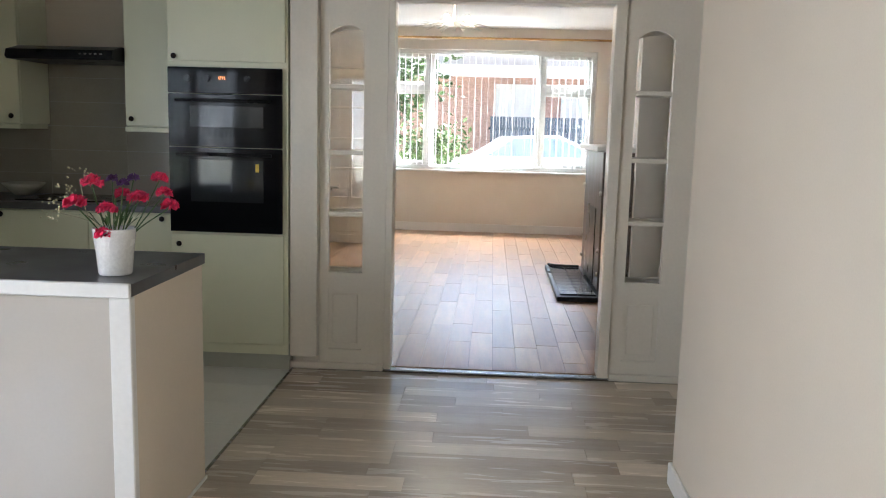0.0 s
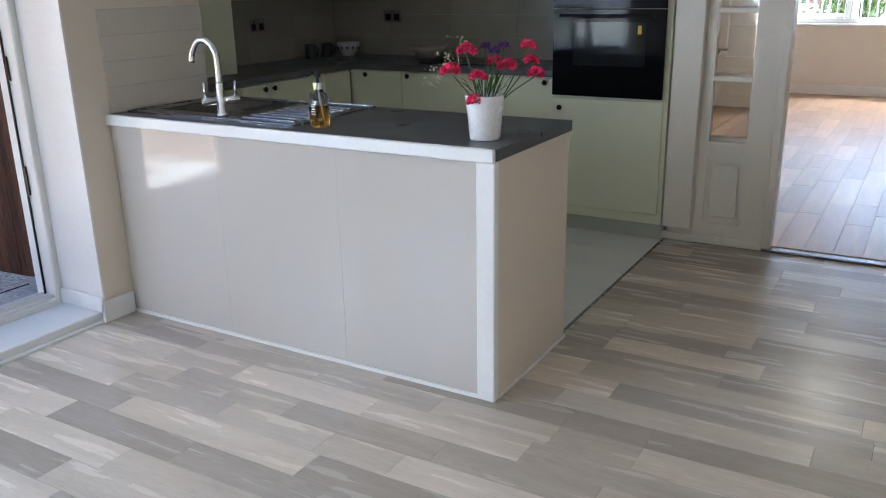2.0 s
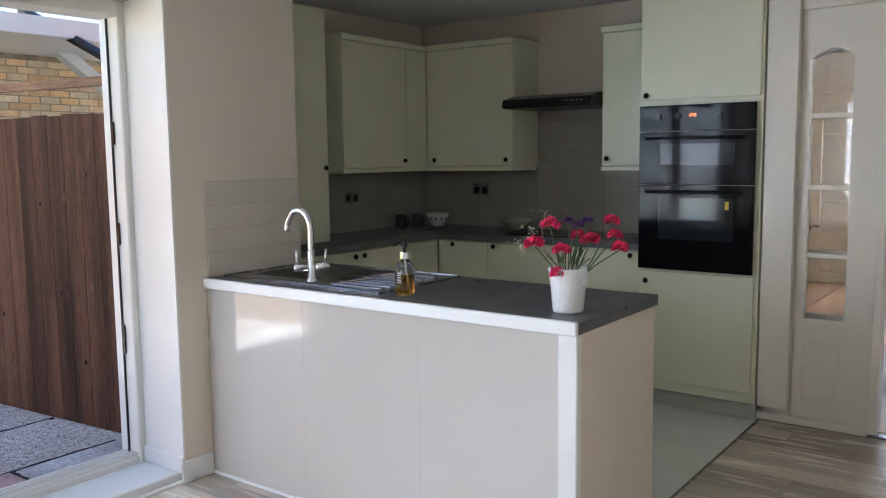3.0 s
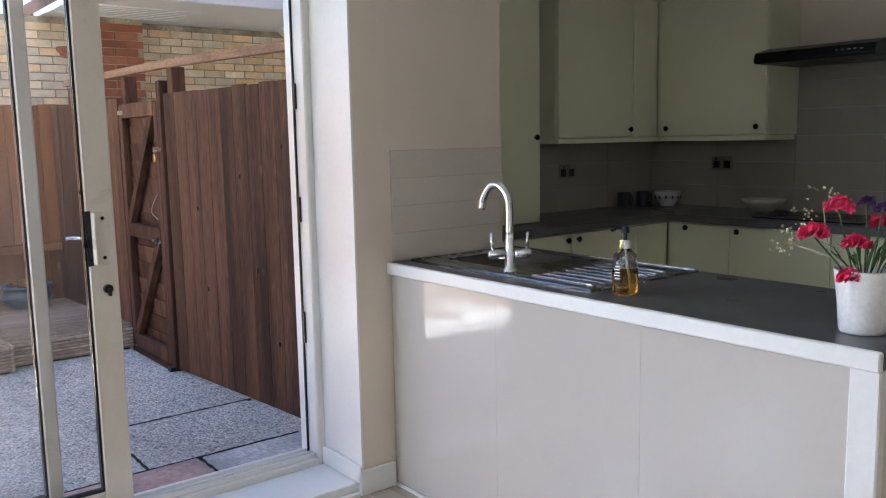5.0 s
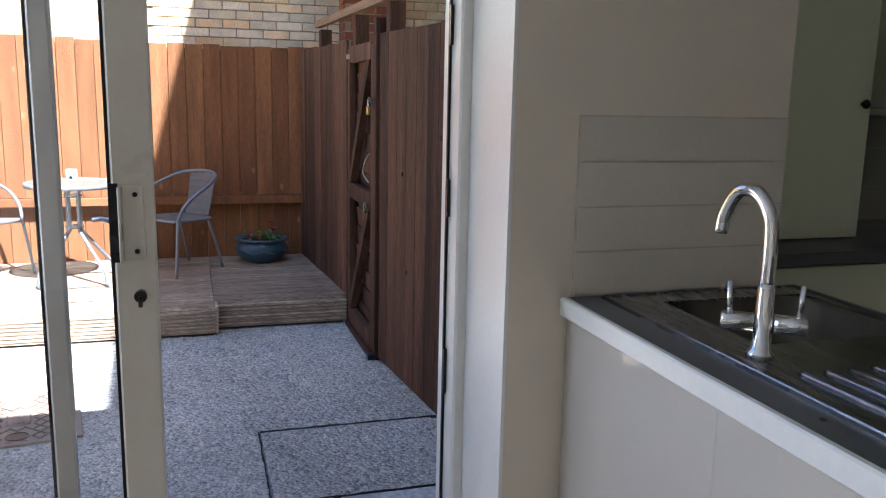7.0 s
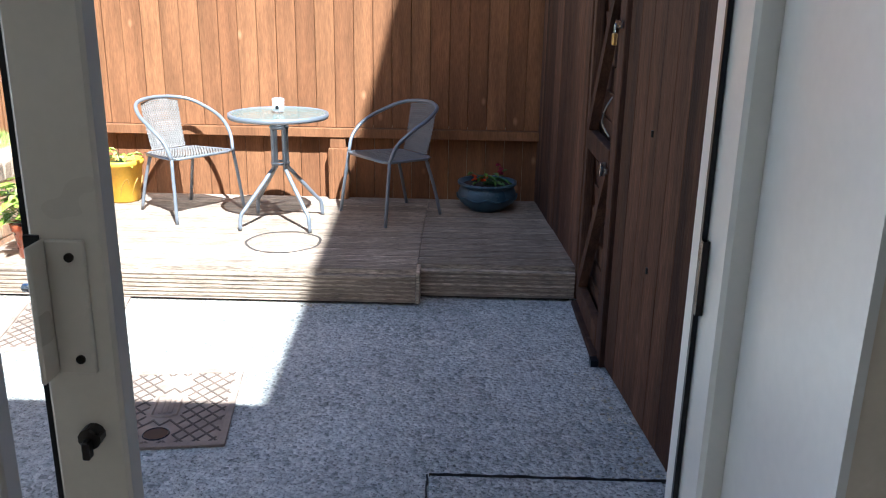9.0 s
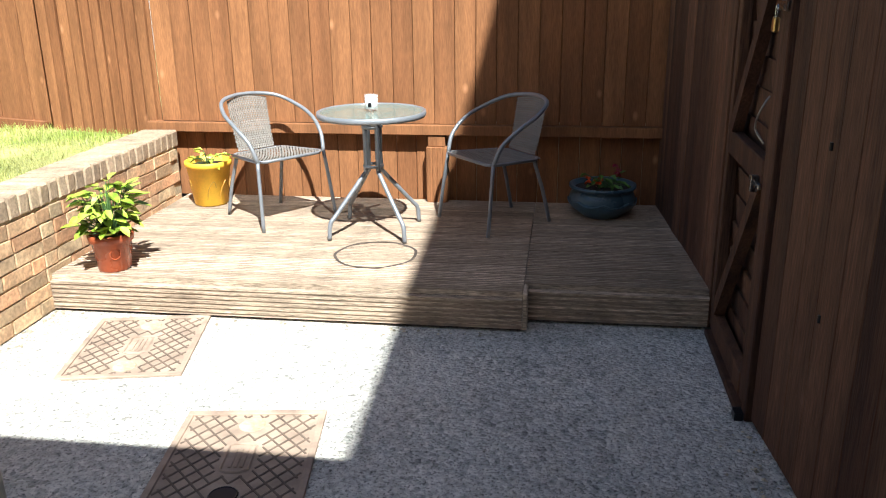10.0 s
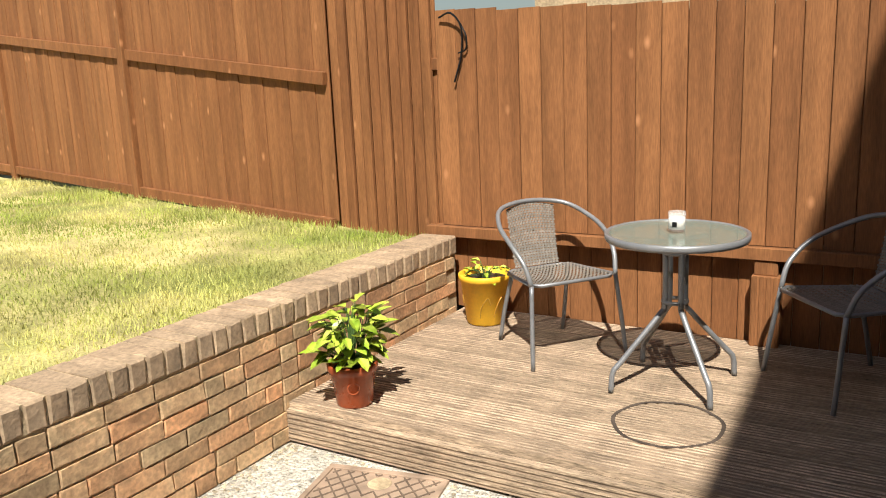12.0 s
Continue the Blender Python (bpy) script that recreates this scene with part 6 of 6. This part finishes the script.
part("wax", lathe([(0, 0.011), (0.0325, 0.011), (0.034, 0.06), (0, 0.058)], 24), material("white_wax", (0.8, 0.78, 0.72), 0.5), candle, "white wax", True)
part("label", boxes((0.0372, 0.0385, -0.01, 0.01, 0.022, 0.045)), BLACK, candle, "square dark label")

# pots
TERRA = material("glazed_terracotta", (0.32, 0.07, 0.025), 0.25, scale=10, vary=0.2, bump=0.1)
pot = thing("terracotta_pot", "glazed terracotta pot holding a bright green leafy plant", "plant pot", (-6.2, -0.22, DECKZ), 36)
part("pot", lathe([(0, 0.001), (0.075, 0.001), (0.08, 0.01), (0.098, 0.15), (0.11, 0.155), (0.113, 0.19), (0.105, 0.195), (0.1, 0.19), (0.09, 0.16), (0, 0.155)], 32), TERRA, pot, smooth=True)
part("soil", lathe([(0, 0.166), (0.092, 0.163), (0.09, 0.15), (0, 0.15)], 20), SOIL, pot, "dark soil")
em = part("emblem", tube([(0.092, 0.025 * math.cos(a * math.pi / 8), 0.1 + 0.025 * math.sin(a * math.pi / 8)) for a in range(16)], 0.003, 5, closed=True), TERRA, pot, "round pressed emblem")


def plant(parent, n, spread, height, leaf, mat, seed, z0=0.16):
    q = random.Random(seed)
    bm, bl = bmesh.new(), bmesh.new()
    for k in range(n):
        a, t = q.uniform(0, 6.28), q.random() ** 0.6
        c = Vector((spread * t * math.cos(a), spread * t * math.sin(a), z0 + height * q.uniform(0.15, 1.0) * (1 - 0.3 * t)))
        tube([(c.x * 0.15, c.y * 0.15, z0), (c.x * 0.6, c.y * 0.6, (z0 + c.z) / 2 + 0.02), tuple(c)], 0.0025, 4, bm)
        d = Vector((math.cos(a + q.uniform(-0.8, 0.8)), math.sin(a + q.uniform(-0.8, 0.8)), q.uniform(-0.5, 0.6))).normalized()
        s = d.cross(Vector((0, 0, 1))).normalized()
        up = s.cross(d)
        ll = leaf * q.uniform(0.6, 1.15)
        v = [bl.verts.new(p) for p in (c, c + d * ll * 0.4 + s * ll * 0.3 + up * 0.01, c + d * ll * 0.8 + s * ll * 0.22, c + d * ll * 1.1 - up * 0.012, c + d * ll * 0.8 - s * ll * 0.22, c + d * ll * 0.4 - s * ll * 0.3 + up * 0.01, c + d * ll * 0.5 - up * 0.006)]
        for i, j in ((0, 1), (1, 2), (2, 3), (3, 4), (4, 5), (5, 0)):
            bl.faces.new((v[i], v[j], v[6]))
    part("stem", bm, STEM, parent)
    return part("leaves", bl, mat, parent, "glossy green leaves")


SHINE = material("glossy_bright_leaf", (0.22, 0.35, 0.025), 0.3, scale=25, vary=0.3, island=0.4, tint=(0.4, 0.46, 0.07))
plant(pot, 120, 0.13, 0.34, 0.09, SHINE, 2)
OCHRE = material("ochre_relief_line", (0.45, 0.24, 0.03), 0.5)
YEL = material("yellow_glazed_pot", (0.85, 0.49, 0.035), 0.45, scale=8, vary=0.1, bump=0.1)
ypot = thing("yellow_pot", "mustard yellow glazed pot with a leaf relief", "plant pot", (-7.48, -0.24, DECKZ))
part("pot", lathe([(0, 0.001), (0.1, 0.001), (0.108, 0.01), (0.138, 0.25), (0.148, 0.255), (0.15, 0.285), (0.142, 0.29), (0.135, 0.285), (0.125, 0.24), (0, 0.235)], 36), YEL, ypot, smooth=True)
part("soil", lathe([(0, 0.26), (0.13, 0.255), (0.12, 0.23), (0, 0.23)], 20), SOIL, ypot, "dark soil")
for k in range(8):
    a = 0.2 + 0.7 * k
    r = 0.123
    part("relief_leaf", tube(smooth_path([((r - 0.012) * math.cos(a), (r - 0.012) * math.sin(a), 0.05), ((r + 0.002) * math.cos(a + 0.12), (r + 0.002) * math.sin(a + 0.12), 0.12), ((r + 0.008) * math.cos(a + 0.4), (r + 0.008) * math.sin(a + 0.4), 0.17), ((r + 0.006) * math.cos(a + 0.5), (r + 0.006) * math.sin(a + 0.5), 0.13)], 4), 0.0028, 6), OCHRE, ypot)
plant(ypot, 16, 0.09, 0.12, 0.06, SHINE, 6, 0.25)
BLUE = material("blue_glazed_pot", (0.05, 0.09, 0.12), 0.3, scale=8, vary=0.2, bump=0.1)
bpot = thing("blue_bowl_pot", "low blue glazed bowl pot with red and orange flowers", "plant pot", (-7.45, 2.27, DECKZ))
part("pot", lathe([(0, 0.001), (0.11, 0.001), (0.12, 0.01), (0.185, 0.06), (0.2, 0.11), (0.185, 0.15), (0.175, 0.165), (0.2, 0.18), (0.2, 0.195), (0.18, 0.195), (0.16, 0.165), (0, 0.16)], 40), BLUE, bpot, smooth=True)
part("soil", lathe([(0, 0.176), (0.168, 0.172), (0.16, 0.15), (0, 0.15)], 20), SOIL, bpot, "dark soil")
part("swag", tube([((0.199 + 0.004) * math.cos(a * math.pi / 32), 0.203 * math.sin(a * math.pi / 32), 0.11 - 0.02 * abs(math.sin(a * math.pi / 8))) for a in range(64)], 0.006, 5, closed=True), BLUE, bpot, "moulded swag relief")
plant(bpot, 30, 0.14, 0.1, 0.05, LEAFG, 8, 0.17)
ORANGE = material("orange_petal", (0.8, 0.1, 0.01), 0.6, island=0.3)
CRIM = material("crimson_petal", (0.35, 0.01, 0.05), 0.6, island=0.3)
for k in range(9):
    bm = bloom(0.022, 16, 50 + k)
    bmesh.ops.translate(bm, verts=bm.verts, vec=((rnd.uniform(-0.05, 0.09), -0.08 + 0.025 * k * 0.5 + rnd.uniform(-0.02, 0.02), 0.2 + rnd.uniform(0, 0.03))) if k < 5 else ((rnd.uniform(-0.03, 0.05), 0.07 + rnd.uniform(-0.03, 0.03), 0.22 + 0.02 * (k - 4))))
    part("bloom", bm, ORANGE if k < 5 else CRIM, bpot, "orange bloom" if k < 5 else "crimson bloom")

# ---------------------------------------------------------------- grass
GRASS = material("grass_blade", (0.24, 0.32, 0.045), 0.7, scale=1.6, vary=0.35, fine=0.2, island=0.35, tint=(0.5, 0.46, 0.17))
verts, faces = [], []
for k in range(95000):
    x, yv = -9.6 + 5.6 * rnd.random(), -0.73 - 6.0 * rnd.random() ** 1.4
    fence_x = -7.86 + (yv + 1.5) * 0.205 if yv < -1.5 else -7.75
    if x < fence_x + 0.02:
        continue
    dens = noise.noise((x * 0.9, yv * 0.9, 3.0)) + 0.25 * noise.noise((x * 4, yv * 4, 1.0))
    if dens < -0.15 and rnd.random() < 0.55:
        continue
    edge = x - fence_x < 0.5
    h = (0.025 + 0.02 * max(0, dens)) * rnd.uniform(0.6, 1.5) * (1.7 if edge else 1)
    a = rnd.uniform(0, 6.28)
    z = 0.43 + 0.02 * min(1, -0.7 - yv) + 0.02 * noise.noise((x * 1.3, yv * 1.3, 0)) - 0.004
    w, lean = 0.0032, h * rnd.uniform(0.1, 0.7)
    la = rnd.uniform(0, 6.28)
    i = len(verts)
    verts += [(x - w * math.cos(a), yv - w * math.sin(a), z), (x + w * math.cos(a), yv + w * math.sin(a), z), (x + lean * math.cos(la), yv + lean * math.sin(la), z + h)]
    faces.append((i, i + 1, i + 2))
me = bpy.data.meshes.new("grass")
me.from_pydata(verts, [], faces)
me.materials.append(GRASS)
tagged(new("grass", me), "patchy sunburnt lawn grass with greener tufts", "grass", kind="stuff")

# ---------------------------------------------------------------- floor pieces and tiles
LAMW = 0.131
planks = {}


def plank(length):
    key = round(length, 2)
    if key not in planks:
        planks[key] = mesh_of("plank", boxes((0.0006, key - 0.0006, 0.0006, LAMW - 0.0006, -0.012, 0.0)), LAMINATE)
    return planks[key]


restbm = bmesh.new()
y, r = 4.768 - 57 * LAMW, 0
while y < 4.76:
    x0, x1 = (-2.574, 1.6)
    if y > 2.56:
        x0 = -0.745
    x = x0
    first = True
    while x < x1 - 0.01:
        ln = rnd.choice((0.28, 0.36, 0.44, 0.52, 0.6, 0.72, 0.84, 0.96)) if not first else rnd.choice((0.2, 0.36, 0.52, 0.68, 0.84))
        first = False
        ln = min(ln, x1 - x)
        if x1 - x - ln < 0.08:
            ln = x1 - x
        if y > 1.15:
            piece("plank", plank(ln), floor, pose(x, y, 0.0))
        else:
            box(restbm, x, x + ln - 0.001, y, y + LAMW - 0.001, -0.012, 0)
        x += ln
    y += LAMW
rp = part("floor_planks_rest", restbm, LAMINATE, floor)
tagged(rp, kind="stuff")
structure("trim_floor_strip", boxes((-0.757, -0.746, 3.23, 4.77, -0.008, 0.003)), STEEL, "thin metal strip between tiles and laminate", "trim")
tile = mesh_of("tile", boxes((0.001, 0.598, 0.001, 0.298, -0.006, 0.0)), FLOORTILE)
for i in range(4):
    for j in range(6):
        x, y = -0.757 - 0.6 * (i + 1), 3.235 + 0.3 * j
        piece("tile", tile, kitchen_floor, pose(x, y, 0))
STRIP = 0.142
lp = {}
x = -1.3
while x < 1.95:
    start = 4.835 if x > -0.74 else 5.645
    y = start - rnd.uniform(0, 0.6)
    while y < 11.38:
        ln = rnd.choice((0.5, 0.65, 0.8, 0.95, 1.1))
        a, b = max(y, start), min(y + ln, 11.385)
        if b - a > 0.05:
            w = min(STRIP, 1.948 - x)
            key = (round(b - a, 2), round(w, 3))
            if key not in lp:
                lp[key] = mesh_of("strip", boxes((0.001, key[1] - 0.001, 0.0015, key[0] - 0.0015, 0.0, 0.012)), LOUNGEWOOD)
            piece("strip", lp[key], lounge_floor, pose(x, a, 0.006))
        y += ln
    x += STRIP
lr = part("strip_rest", boxes((-2.58, -1.305, 5.645, 11.38, 0.006, 0.018)), LOUNGEWOOD, lounge_floor)
tagged(lr, kind="stuff")
# tiled splashbacks
sp = thing("splashback", "grey-beige glossy wall tiles above the worktop", "wall tiles", kind="structure")
tw, th = 0.498, 0.148
tx, ty = mesh_of("tile", boxes((0.001, tw, -0.007, 0.0, 0.001, th)), SPLASH), mesh_of("tile", boxes((0, 0.007, 0.001, tw, 0.001, th)), SPLASH)
for r in range(6):
    for k in range(4):
        piece("tile", tx, sp, pose(-3.44 + 0.5 * k + 0.0 * r, 5.3285, 0.901 + 0.15 * r))
for r in range(3):
    for k in range(3):
        piece("tile", ty, sp, pose(-3.4485, 3.955 + 0.458 * k, 0.901 + 0.15 * r) @ Matrix.Diagonal((1, 0.915, 1, 1)))
part("grout", boxes((-3.448, -1.44, 5.3286, 5.3296, 0.9, 1.8), (-3.4496, -3.4486, 3.95, 5.32, 0.9, 1.35)), GROUT, sp)
ct = thing("sink_splashback", "cream wall tiles beside the sink", "wall tiles", kind="structure")
cm = mesh_of("tile", boxes((0, 0.008, 0.001, 0.57, 0.001, 0.104)), CREAMTILE)
for r in range(4):
    for k in range(1):
        piece("tile", cm, ct, pose(-2.579, 2.602, 0.906 + 0.1065 * r))
part("grout", boxes((-2.5795, -2.574, 2.6, 3.174, 0.904, 1.333)), material("cream_grout", (0.54, 0.48, 0.4), 0.9, scale=20, vary=0.1), ct)
